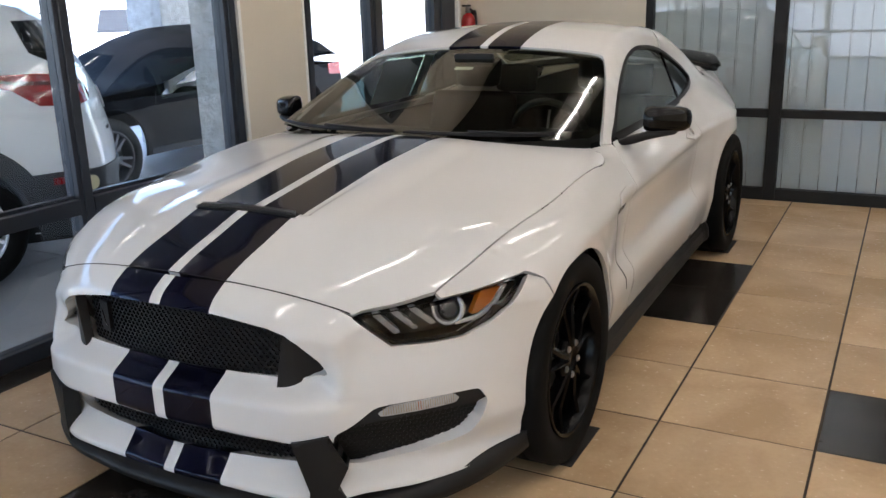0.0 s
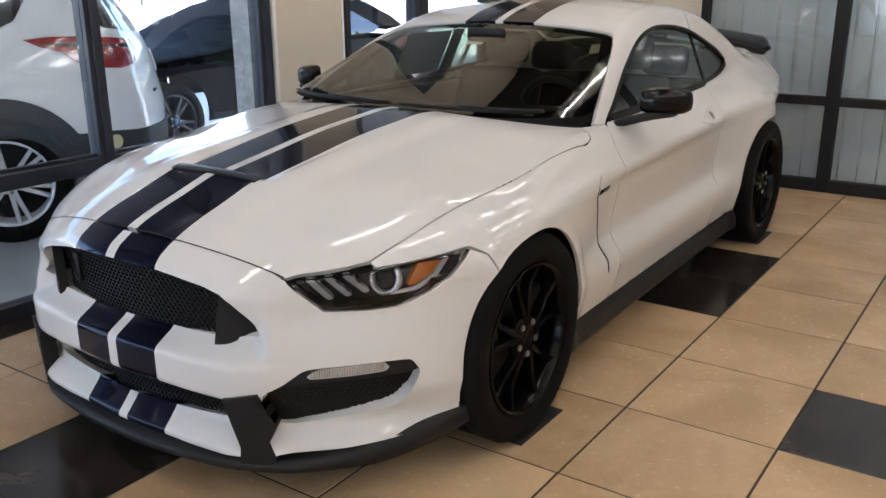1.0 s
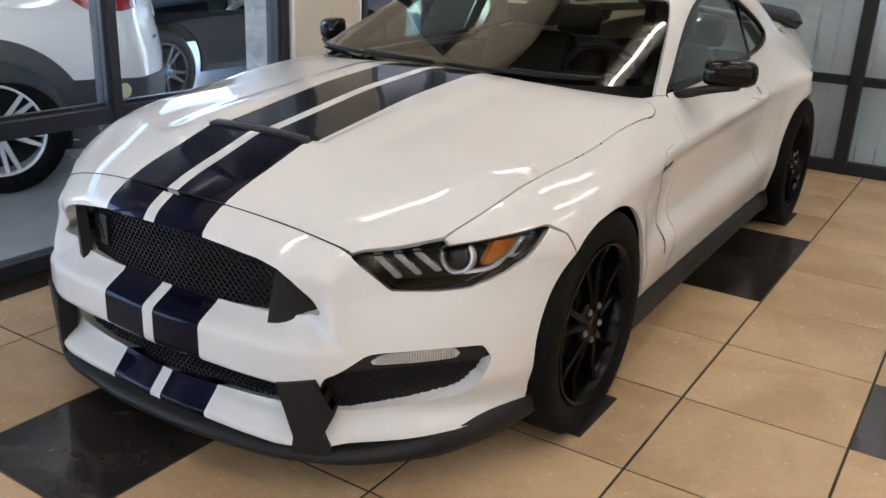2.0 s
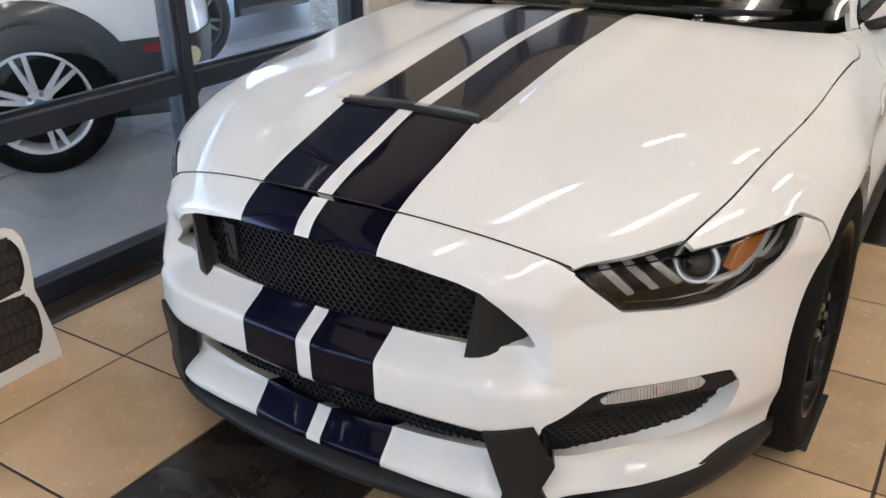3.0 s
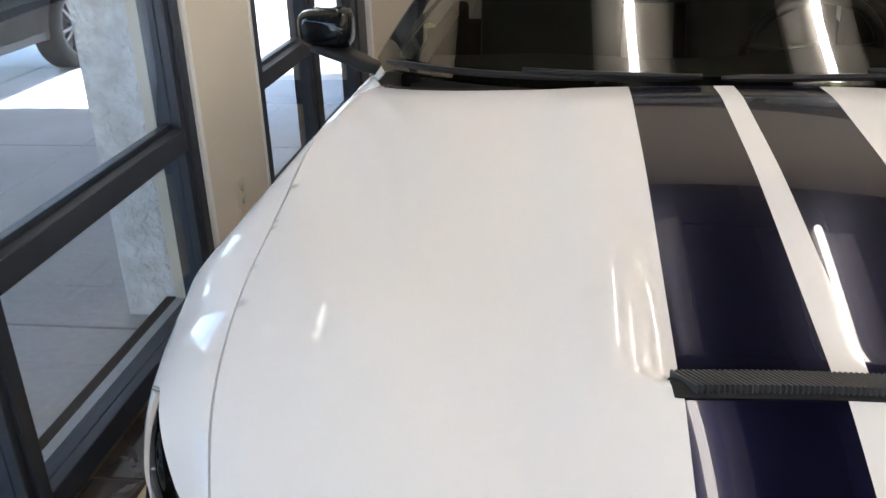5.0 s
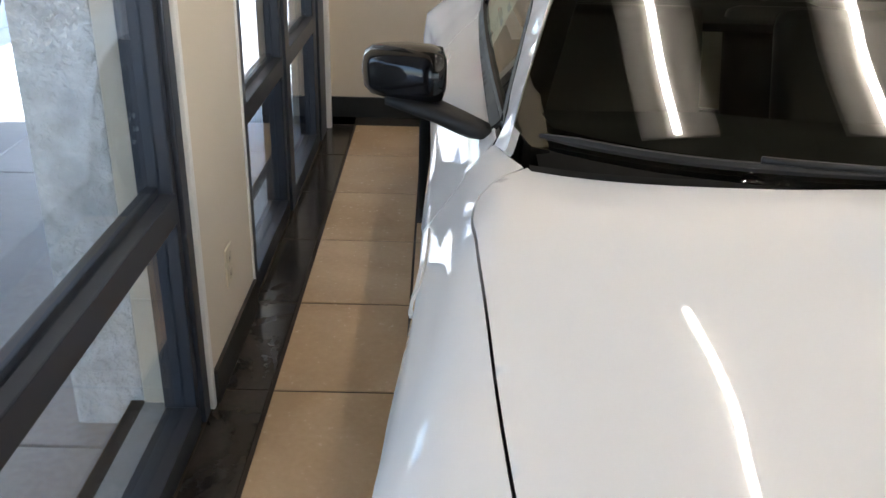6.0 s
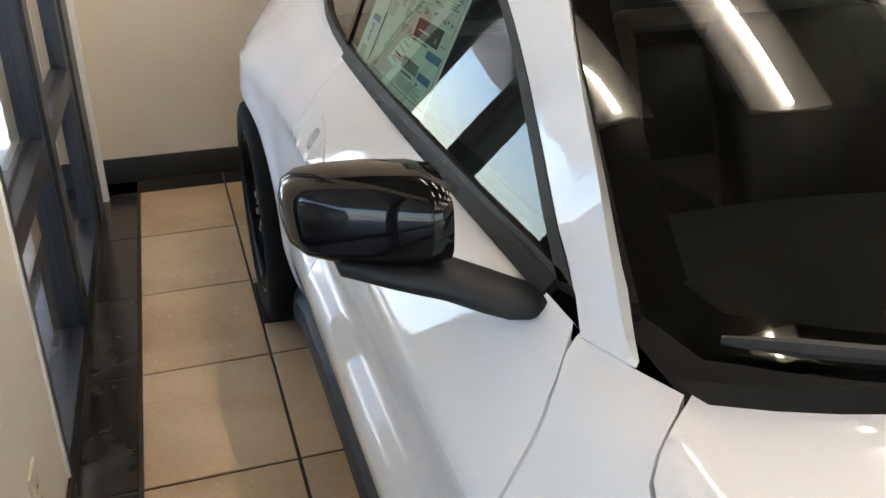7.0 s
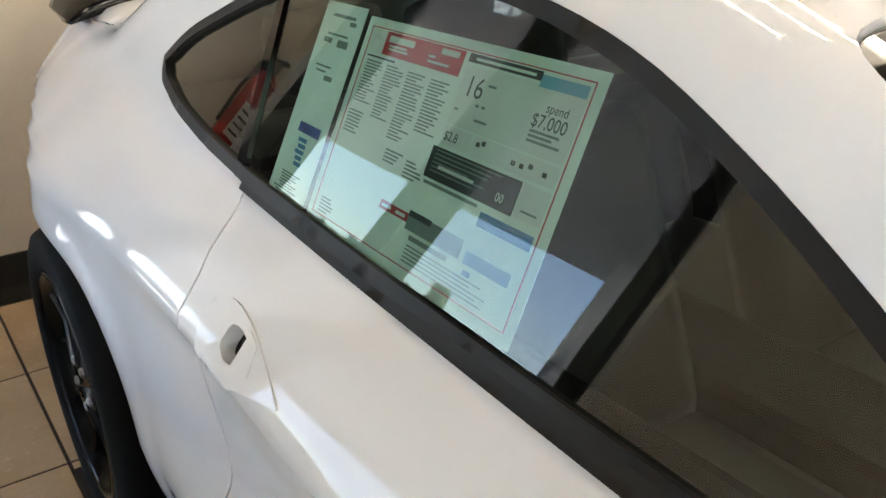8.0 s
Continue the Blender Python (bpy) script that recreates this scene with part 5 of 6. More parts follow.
def car_wheel(parent, y, w, r=0.345):
    """A wheel on the side of positive x, its outer face at x = 0.945, with ten split spokes."""
    face = 0.945
    for s in (1, -1):
        def finish(bm, name, mt, owner, label="", smooth=True):
            if s < 0:
                bmesh.ops.scale(bm, vec=(-1, 1, 1), verts=bm.verts)
            return part(name, bm, mt, owner, label, smooth)
        place = Matrix.Translation((face - w / 2, y, r))
        bm = lathe(tyre_profile(r, w), 72)
        bmesh.ops.transform(bm, matrix=place, verts=bm.verts)
        tyre = finish(bm, "wheel", RUBBER, parent, "black wheel with split spokes and a low tyre")
        bm = lathe([(0.250, w * 0.44), (0.254, w * 0.47), (0.247, w * 0.485), (0.238, w * 0.45), (0.228, w * 0.30), (0.222, -w * 0.1), (0.222, -w * 0.4)], 64)
        bmesh.ops.transform(bm, matrix=place, verts=bm.verts)
        finish(bm, "rim", BLACK_WHEEL, tyre, "dark painted rim")
        for k in range(5):
            bm = bmesh.new()
            for side in (1, -1):
                ang = math.radians(72 * k + 18)
                # a spoke that leaves the hub with its twin and spreads towards the rim
                a0, a1 = ang + side * 0.13, ang + side * 0.30
                pts = [(0.045, ang + side * 0.16, 0.016), (0.10, a0 + side * 0.05, 0.010), (0.17, (a0 + a1) / 2, 0.0), (0.240, a1, 0.012)]
                rr = []
                for rad, th, dx in pts:
                    wd = 0.013 if rad < 0.12 else 0.010
                    c = Vector((w * 0.36 + dx, rad * math.cos(th), rad * math.sin(th)))
                    t = Vector((0, -math.sin(th), math.cos(th)))
                    rr.append([bm.verts.new(c + t * u * wd + Vector((d, 0, 0))) for u, d in ((-1, -0.03), (-0.8, 0.0), (0, 0.006), (0.8, 0.0), (1, -0.03))])
                for p, q in zip(rr, rr[1:]):
                    for j in range(4):
                        bm.faces.new((p[j], p[j + 1], q[j + 1], q[j]))
                    bm.faces.new((p[4], p[0], q[0], q[4]))
            bmesh.ops.transform(bm, matrix=place, verts=bm.verts)
            finish(bm, "spoke", BLACK_WHEEL, tyre, "", False)
        bm = lathe([(0.075, w * 0.30), (0.078, w * 0.37), (0.066, w * 0.41), (0.035, w * 0.415), (0.034, w * 0.40), (0, w * 0.40)], 36)
        bmesh.ops.transform(bm, matrix=place, verts=bm.verts)
        finish(bm, "hub_cap", BLACK_WHEEL, tyre)
        for k in range(5):
            a = math.radians(72 * k + 54)
            bm = lathe([(0.011, w * 0.36), (0.011, w * 0.43), (0.007, w * 0.44), (0, w * 0.44)], 6)
            bmesh.ops.transform(bm, matrix=place @ Matrix.Translation((0, 0.055 * math.cos(a), 0.055 * math.sin(a))), verts=bm.verts)
            finish(bm, "lug_nut", STEEL, tyre, "", False)
        bm = lathe([(0.06, w * 0.12), (0.195, w * 0.12), (0.195, w * 0.02), (0.06, w * 0.02)], 48)
        bmesh.ops.transform(bm, matrix=place, verts=bm.verts)
        finish(bm, "brake_disc", DISC, tyre, "dark steel brake disc")
        bm = bmesh.new()
        add_box(bm, (-0.02, -0.05, -0.10), (0.055, 0.05, 0.10), 0.012, Matrix.Translation((0, 0.145, 0.02)))
        bmesh.ops.transform(bm, matrix=place, verts=bm.verts)
        finish(bm, "brake_caliper", BLACK_SATIN, tyre)


car_wheel(car, HUB_F, 0.275)
car_wheel(car, HUB_R, 0.285)

# -- cabin
seat_leather = surface("dark_leather", (0.011, 0.011, 0.011), 0.5, var=0.2, fine=200)
for s in (1, -1):
    for y, w, sc in ((2.42, 0.25, 1.0), (3.02, 0.22, 0.85)):
        bm = bmesh.new()
        add_box(bm, (s * 0.36 - w, y - 0.28, 0.36), (s * 0.36 + w, y + 0.22, 0.50), 0.05)
        seat = part("car_seat", bm, seat_leather, car, "dark leather seat", True)
        bm = bmesh.new()
        add_box(bm, (-w, -0.06, 0), (w, 0.06, 0.56 * sc), 0.05, pose(s * 0.36, y + 0.22, 0.46, -20, 0, 0))
        part("backrest", bm, seat_leather, seat, "", True)
        bm = bmesh.new()
        add_box(bm, (-0.13, -0.05, 0), (0.13, 0.05, 0.17), 0.045, pose(s * 0.36, y + 0.42 * sc + 0.02, 0.46 + 0.55 * sc, -14, 0, 0))
        part("headrest", bm, seat_leather, seat, "", True)
bm = bmesh.new()
rows = []
for x in np.linspace(-0.70, 0.70, 21):
    bend = 0.10 * (x / 0.7) ** 2
    hump = 0.03 * math.exp(-((x - 0.36) / 0.17) ** 2) + 0.012 * math.exp(-((x + 0.36) / 0.17) ** 2)
    rows.append([bm.verts.new(v) for v in ((x, 1.52 + bend, 0.86), (x, 1.72 + bend, 0.885), (x, 1.92 + bend * 0.6, 0.90 + hump), (x, 1.98 + bend * 0.4, 0.87 + hump), (x, 1.96, 0.68), (x, 1.75, 0.45))])
for p, q in zip(rows, rows[1:]):
    for k in range(5):
        bm.faces.new((p[k], p[k + 1], q[k + 1], q[k]))
part("dashboard", bm, CABIN_FABRIC, car, "dark soft dashboard", True)
bm = bmesh.new()
tube(bm, [(0.36 + 0.18 * math.cos(a), 2.12 - 0.07 * math.sin(a), 0.86 + 0.17 * math.sin(a)) for a in (2 * math.pi * k / 32 for k in range(32))], 0.016, 8, True)
wheel = part("steering_wheel", bm, seat_leather, car, "dark leather steering wheel", True)
bm = bmesh.new()
add_box(bm, (0.30, 2.09, 0.81), (0.42, 2.14, 0.90), 0.02)
for a in (0.2, 2.94, 4.71):
    tube(bm, [(0.36, 2.12, 0.86), (0.36 + 0.175 * math.cos(a), 2.12 - 0.07 * math.sin(a), 0.86 + 0.165 * math.sin(a))], 0.012, 6)
part("wheel_boss", bm, seat_leather, wheel)
bm = bmesh.new()
add_box(bm, (-0.11, 1.95, 0.3), (0.11, 2.95, 0.56), 0.03)
part("centre_console", bm, CABIN_FABRIC, car, "", False)
bm = bmesh.new()
add_box(bm, (-0.10, 2.06, 1.18), (0.10, 2.085, 1.24), 0.012)
part("cabin_mirror", bm, BLACK_SATIN, car, "black inside mirror")
lin = np.vstack([[(0.0, 2.22)], [(0.5, 2.26)], [(0.54, 2.6)], [(0.52, 2.95)], [(0.42, 3.02)], [(0, 3.03)]])
mesh_part("headliner", cut_mesh(above_cabin, cabin, np.vstack([lin[:-1], (lin * (-1, 1))[::-1][:-1]]), (), (0.08, 0.08), 0.0, -0.035, name="headliner"), CABIN_GREY, car, "grey headliner")
for s in (1, -1):
    boxed("door_card", (s * 0.70 - 0.03, 1.75, 0.30), (s * 0.70 + 0.03, 2.95, 0.905), CABIN_FABRIC, car, "dark door lining", 0.02)
boxed("parcel_shelf", (-0.6, 3.25, 0.84), (0.6, 3.9, 0.87), CABIN_FABRIC, car, "", 0.005)
boxed("cabin_floor", (-0.7, 1.6, 0.27), (0.7, 3.3, 0.30), CABIN_FABRIC, car, "dark carpet", 0.005)


# ---- price sheets behind the side glass ----
def lettering(text, size, m, material, parent, name="lettering"):
    """Words as a flat mesh, lower left corner at the origin of m."""
    cu = bpy.data.curves.new(name, "FONT")
    cu.body, cu.size = text, size
    tmp = bpy.data.objects.new(name, cu)
    scene.collection.objects.link(tmp)
    me = bpy.data.meshes.new_from_object(tmp.evaluated_get(bpy.context.evaluated_depsgraph_get()))
    bpy.data.objects.remove(tmp)
    me.transform(m)
    me.materials.clear()
    return mesh_part(name, me, material, parent, smooth=False)


PAPER = surface("pale_green_paper", (0.82, 0.90, 0.82), 0.6, var=0.04, fine=120)
INK, RED_INK, BLUE_INK, GREY_INK = (surface(n, c, 0.6, var=0.1, fine=150) for n, c in
    (("black_ink", (0.03, 0.035, 0.035)), ("red_ink", (0.55, 0.04, 0.05)), ("blue_ink", (0.07, 0.22, 0.42)), ("grey_ink", (0.20, 0.24, 0.22))))
WHITE_INK = surface("white_ink", (0.75, 0.76, 0.72), 0.6, var=0.04)


def sheet(name, label, y0, y1, z0, z1):
    """A paper sheet just inside the glass, y0 the edge towards the rear. Returns it and its placing: u to the front, v up, in metres."""
    p = side_points(cabin, [(y0, z0), (y1, z0), (y0, z1), (y1, z1)]) * (-1, 1, 1)
    o, u, v = Vector(p[0]), (Vector(p[1]) - Vector(p[0])), (Vector(p[2]) - Vector(p[0]))
    w, h = u.length, v.length
    u, v = u.normalized(), (v - u.normalized() * v.dot(u.normalized())).normalized()
    n = u.cross(v)
    m = Matrix((u, v, n)).transposed().to_4x4()
    m.translation = o - n * 0.0075
    s = thing(name, label, "price sheet")
    bm = bmesh.new()
    prism(bm, [(0, 0), (w, 0), (w, h), (0, h)], 0.0006, m)
    part("paper", bm, PAPER, s)

    def bar(a, b, c, d, ink, nm="print_bar", up=0.0010):
        bm = bmesh.new()
        prism(bm, [(a * w, b * h), (c * w, b * h), (c * w, d * h), (a * w, d * h)], 0.0003, m @ Matrix.Translation((0, 0, up)))
        return part(nm, bm, ink, s)
    return s, m, w, h, bar


rnd = random.Random(5)
s1, m1, w1, h1, bar = sheet("price_sheet", "pale green printed price sheet taped inside the car window", 2.742, 2.336, 0.955, 1.186)
# thin red frame lines
for a, b, c, d in ((0.03, 0.955, 0.97, 0.960), (0.03, 0.05, 0.97, 0.055), (0.03, 0.05, 0.034, 0.96), (0.966, 0.05, 0.97, 0.96)):
    bar(a, b, c, d, RED_INK)
bar(0.12, 0.845, 0.50, 0.95, RED_INK, "red_heading")
bar(0.045, 0.845, 0.12, 0.95, WHITE_INK, "white_heading")
bar(0.068, 0.905, 0.098, 0.928, BLUE_INK)
for a, b, c, d in ((0.14, 0.905, 0.27, 0.935), (0.15, 0.885, 0.24, 0.895), (0.15, 0.87, 0.25, 0.88), (0.40, 0.915, 0.48, 0.94), (0.35, 0.89, 0.38, 0.90), (0.35, 0.868, 0.45, 0.878)):
    bar(a, b, c, d, WHITE_INK, up=0.0014)
# columns of small print
for col in range(4):
    x = 0.055 + col * 0.112
    v = 0.80
    while v > (0.60, 0.56, 0.50, 0.58)[col]:
        bar(x + rnd.uniform(0, 0.004), v, x + rnd.uniform(0.05, 0.096), v + 0.007, GREY_INK)
        v -= 0.0145
bar(0.05, 0.822, 0.2, 0.83, INK)
for x, v, n in ((0.30, 0.46, 4), (0.41, 0.45, 5), (0.05, 0.56, 7), (0.06, 0.13, 5)):
    for k in range(n):
        bar(x, v - k * 0.016, x + rnd.uniform(0.04, 0.09), v - k * 0.016 + 0.008, GREY_INK)
bar(0.36, 0.225, 0.50, 0.262, RED_INK)
for a in (0.37, 0.44):
    bar(a, 0.236, a + 0.045, 0.25, WHITE_INK, up=0.0014)
# economy panel
bar(0.52, 0.915, 0.80, 0.95, INK, "dark_heading")
bar(0.55, 0.926, 0.78, 0.937, PAPER, up=0.0014)
bar(0.80, 0.895, 0.955, 0.94, surface("sky_blue_ink", (0.20, 0.45, 0.60), 0.6, var=0.05), "blue_heading")
for a, b, c, d in ((0.52, 0.66, 0.955, 0.905), (0.52, 0.575, 0.635, 0.652), (0.642, 0.575, 0.955, 0.652)):
    bar(a, b, c, d, WHITE_INK, "white_box", 0.0008)
bar(0.50, 0.43, 0.86, 0.56, INK, "dark_box")
bar(0.868, 0.435, 0.955, 0.56, WHITE_INK, "white_box")
for k in range(6):
    bar(0.52, 0.545 - k * 0.017, 0.52 + rnd.uniform(0.15, 0.28), 0.551 - k * 0.017, GREY_INK, up=0.0014)
bar(0.55, 0.478, 0.70, 0.492, WHITE_INK, up=0.0015)
bar(0.885, 0.46, 0.94, 0.468, GREY_INK, up=0.0014)
bar(0.76, 0.345, 0.955, 0.40, BLUE_INK)
bar(0.51, 0.405, 0.74, 0.418, GREY_INK)
bar(0.50, 0.20, 0.74, 0.275, GREY_INK)
bar(0.50, 0.255, 0.60, 0.28, INK, up=0.0013)
bar(0.53, 0.165, 0.70, 0.185, GREY_INK)
bar(0.76, 0.195, 0.93, 0.245, BLUE_INK)
bar(0.77, 0.155, 0.80, 0.175, BLUE_INK)
for k in range(5):
    bar(0.53, 0.14 - k * 0.016, 0.53 + rnd.uniform(0.2, 0.38), 0.146 - k * 0.016, GREY_INK)
for a, b in ((0.66, 0.615), (0.68, 0.625), (0.80, 0.60), (0.83, 0.60), (0.86, 0.61), (0.91, 0.60)):
    bar(a, b, a + 0.014, b + 0.018, INK, up=0.0013)
for x, v, size, text in ((0.545, 0.785, 0.030, "16"), (0.815, 0.757, 0.0175, "$7,000"), (0.85, 0.815, 0.0125, "spend"), (0.528, 0.596, 0.0135, "$2,8"), (0.79, 0.458, 0.012, "00")):
    lettering(text, size, m1 @ Matrix.Translation((x * w1, v * h1, 0.0016)), WHITE_INK if text == "00" else INK, s1)
for a, b, c in ((0.63, 0.84, 0.66), (0.605, 0.755, 0.62), (0.63, 0.755, 0.645), (0.53, 0.72, 0.545), (0.62, 0.70, 0.67), (0.82, 0.735, 0.92), (0.82, 0.718, 0.90), (0.82, 0.70, 0.93)):
    bar(a, b, c, b + 0.010, GREY_INK)
s2, m2, w2, h2, bar = sheet("price_sheet", "narrow pale green printed sheet taped inside the car window", 2.862, 2.755, 0.957, 1.192)
for a, b, c, d in ((0.25, 0.93, 0.8, 0.945), (0.7, 0.90, 0.85, 0.92), (0.25, 0.84, 0.75, 0.85), (0.2, 0.80, 0.4, 0.825), (0.55, 0.79, 0.8, 0.825), (0.2, 0.68, 0.6, 0.69), (0.25, 0.655, 0.5, 0.665), (0.5, 0.62, 0.7, 0.645)):
    bar(a, b, c, d, GREY_INK)
bar(0.30, 0.345, 0.85, 0.395, surface("violet_ink", (0.10, 0.11, 0.35), 0.6, var=0.1))
for k in range(5):
    bar(0.40 + rnd.uniform(-0.05, 0.05), 0.30 - k * 0.03, 0.55 + rnd.uniform(0, 0.08), 0.32 - k * 0.03, BLUE_INK)
for k in range(8):
    bar(rnd.uniform(0.1, 0.3), 0.03 + k * 0.014, rnd.uniform(0.5, 0.8), 0.037 + k * 0.014, GREY_INK)
# small white tag on the windscreen
p = above_cabin(np.array([[-0.01, 1.985]]))[0]
bm = bmesh.new()
prism(bm, [(-0.045, -0.014), (0.045, -0.014), (0.045, 0.014), (-0.045, 0.014)], 0.001, Matrix.Translation((p[0], p[1], p[2] - 0.014)) @ pose(0, 0, 0, 21, 0, 0))
tagged(part("windscreen_tag", bm, PAPER), "small pale paper tag inside the windscreen", "tag")


# ---- outside: ground, pillar, parked cars ----
CONCRETE = surface("shaded_concrete", (0.44, 0.45, 0.46), 0.42, var=0.35, scale=0.9, fine=40, bump=0.002)
ASPHALT = surface("pale_asphalt", (0.48, 0.47, 0.45), 0.8, var=0.2, scale=0.5, fine=60, bump=0.003)
STUCCO = surface("rough_stucco", (0.74, 0.745, 0.75), 0.9, var=0.26, scale=14, fine=45, bump=0.03)
boxed("ground", (-160, -160, ground_z - 0.4), (160, 160, ground_z - 0.012), ASPHALT, None, "pale grey asphalt", 0.0, "structure")
apron = thing("pavement", "smooth grey concrete apron with saw-cut joints", "pavement", kind="structure")
for i in range(4):
    for k in range(-2, 6):
        boxed("slab", (-1.60 - 1.5 * (i + 1) + 0.006, k * 2.1 + 0.006, ground_z - 0.1), (-1.60 - 1.5 * i - 0.006, (k + 1) * 2.1 - 0.006, ground_z), CONCRETE, apron, "", 0.005)
boxed("plinth", (-1.66, SOUTH, ground_z - 0.1), (-1.585, BACK_Y, 0.0), CONCRETE, None, "concrete plinth under the shop windows", 0.004, "structure")
boxed("pillar_outside", (-1.857, 2.205, ground_z - 0.02), (-1.665, 2.76, 3.2), STUCCO, None, "pale grey stucco pillar outside the window", 0.012, "structure")
SOFFIT = surface("grey_soffit", (0.30, 0.295, 0.285), 0.85, var=0.08, scale=1.5, fine=60)
# canopy out of view, added to shade the cars and cut off reflected sky
boxed("canopy", (-6.8, SOUTH - 0.2, HIGH + 0.14), (-1.67, 15.0, HIGH + 0.4), SOFFIT, None, "unseen flat canopy added over the pavement to shade it", 0.01, "structure")

boxed("canopy_pillar", (-6.55, 6.1, ground_z - 0.02), (-6.0, 6.65, HIGH + 0.15), STUCCO, None, "grey stucco pillar that carries the canopy", 0.012, "structure")

CLAD = surface("dark_cladding", (0.015, 0.0165, 0.019), 0.6, spec=0.25, var=0.2, fine=200, bump=0.0005)
WHITE_CAR = surface("white_car_paint", (0.82, 0.83, 0.84), 0.4, coat=1.0, var=0.03)
BLACK_CAR = surface("black_car_paint", (0.006, 0.0065, 0.008), 0.65, coat=0.0, spec=0.05, var=0.1)
DARK_RIM = surface("dark_grey_rim", (0.05, 0.05, 0.055), 0.35, metal=0.5, var=0.1)
DARK_GLASS = surface("dark_car_glass", (0.012, 0.014, 0.016), 0.05, coat=1.0, var=0.1)


def parked_car(name, label, at, paint, high, roof, end, half=0.92, hub_z=0.37, back=1.75, owner=None):
    """One end of a parked car and its nearer wheels. Local y runs to that end from the axle; roof: its top line over y; end: its end line over z."""
    c = owner or thing(name, label, "car", at)
    wide = math.degrees(math.atan2(back, half))
    roof_c, end_c = curve(*roof), curve(*end)

    def hull(x, y, z):
        ax = np.abs(x)
        tumble = half - 0.30 * np.clip(z - 1.0, 0, 2) - 0.10 * np.clip(0.6 - z, 0, 1) + 0.018 * np.exp(-((np.hypot(y, z - hub_z) - 0.42) / 0.05) ** 2)
        g = smax(z - roof_c(y) + 0.06 * ax ** 2, ax - tumble, 0.09)
        g = smax(g, y - end_c(z) + 0.22 * ax ** 2, 0.14)
        return smax(g, 0.22 - z, 0.03)

    def lay(q):
        a = np.radians(q[:, 0])
        p = np.column_stack([np.zeros(len(q)), np.zeros(len(q)), q[:, 1]])
        return shoot(hull, p, np.column_stack([np.cos(a), np.sin(a), np.zeros(len(q))]), 4.5)

    def turn(y, z, x=half):
        return (math.degrees(math.atan2(y, x)), z)
    arch = [turn(0.415 * -math.cos(t), hub_z + 0.415 * math.sin(t)) for t in np.radians(np.linspace(-14, 194, 24))]
    flip = lambda q: [(180 - a, z) for a, z in q]
    low = 0.30
    gone = [(a, max(z, low + 0.0)) for a, z in arch]
    right = [(-wide, low)] + gone + [(38, low)]
    outline = np.array(right + flip(right)[::-1] + [(180 + wide, high), (-wide, high)])
    mesh_part("body", cut_mesh(lay, hull, outline, (), (2.2, 0.05), 0.03, name="body"), paint, c)
    # lid over the top
    lid = lambda q: shoot(hull, np.column_stack([q, np.full(len(q), 0.6)]), np.tile((0, 0, 1.0), (len(q), 1)))
    ymax = float(end_c(high)) - 0.02 if high > 1 else float(end_c(high)) - 0.04
    mesh_part("roof", cut_mesh(lid, hull, [(-half * 0.985, -back), (half * 0.985, -back), (half * 0.985, ymax - 0.2), (half * 0.5, ymax - 0.04), (0, ymax), (-half * 0.5, ymax - 0.04), (-half * 0.985, ymax - 0.2)], (), (0.06, 0.06), 0.0, -0.004, name="roof"), paint, c)
    return c, hull, lay, turn, flip


def far_wheel(c, x, y, z, r, rim, n=10, mt=None):
    for s in (1, -1):
        place = Matrix.Translation((s * (x - 0.11), y, z)) @ (Matrix.Identity(4) if s > 0 else pose(0, 0, 0, 0, 0, 180))
        bm = lathe([(rim, -0.1), (rim + 0.03, -0.115), (r - 0.02, -0.11), (r, -0.08), (r, 0.08), (r - 0.02, 0.11), (rim + 0.03, 0.115), (rim, 0.10), (rim - 0.012, 0.06), (rim - 0.02, -0.08)], 48)
        bmesh.ops.transform(bm, matrix=place, verts=bm.verts)
        w = part("wheel", bm, RUBBER, c, "tyre on a spoked wheel", True)
        bm = lathe([(rim + 0.004, 0.09), (rim + 0.002, 0.103), (rim - 0.012, 0.100), (rim - 0.02, 0.06), (rim - 0.03, -0.05)], 48)
        bmesh.ops.transform(bm, matrix=place, verts=bm.verts)
        part("rim", bm, mt, w, "", True)
        for k in range(n):
            a = 2 * math.pi * k / n + (0.13 if k % 2 else -0.13)
            bm = bmesh.new()
            m = place @ pose(0, 0, 0, math.degrees(a), 0, 0)
            prism(bm, [(0.03, -0.015), (rim - 0.01, -0.011), (rim - 0.01, 0.011), (0.03, 0.015)], 0.035, m @ Matrix(((0, 0, 1, 0.055), (1, 0, 0, 0), (0, 1, 0, 0), (0, 0, 0, 1))))
            part("spoke", bm, mt, w)
        bm = lathe([(0.065, 0.05), (0.062, 0.098), (0.03, 0.104), (0, 0.104)], 24)
        bmesh.ops.transform(bm, matrix=place, verts=bm.verts)
        part("hub_cap", bm, mt, w, "", True)
        bm = lathe([(0.030, 0.10), (0.028, 0.108), (0, 0.109)], 20)
        bmesh.ops.transform(bm, matrix=place, verts=bm.verts)
        part("hub_badge", bm, BLUE_INK, w, "", True)
        for k in range(5):
            a = 2 * math.pi * k / 5
            bm = lathe([(0.012, 0.06), (0.012, 0.108), (0, 0.108)], 6)
            bmesh.ops.transform(bm, matrix=place @ Matrix.Translation((0, 0.052 * math.cos(a), 0.052 * math.sin(a))), verts=bm.verts)
            part("lug_nut", bm, STEEL, w)
        bm = lathe([(rim - 0.005, -0.02), (0, -0.02)], 40)
        bmesh.ops.transform(bm, matrix=place, verts=bm.verts)
        part("wheel_back", bm, DARK, w, "", True)


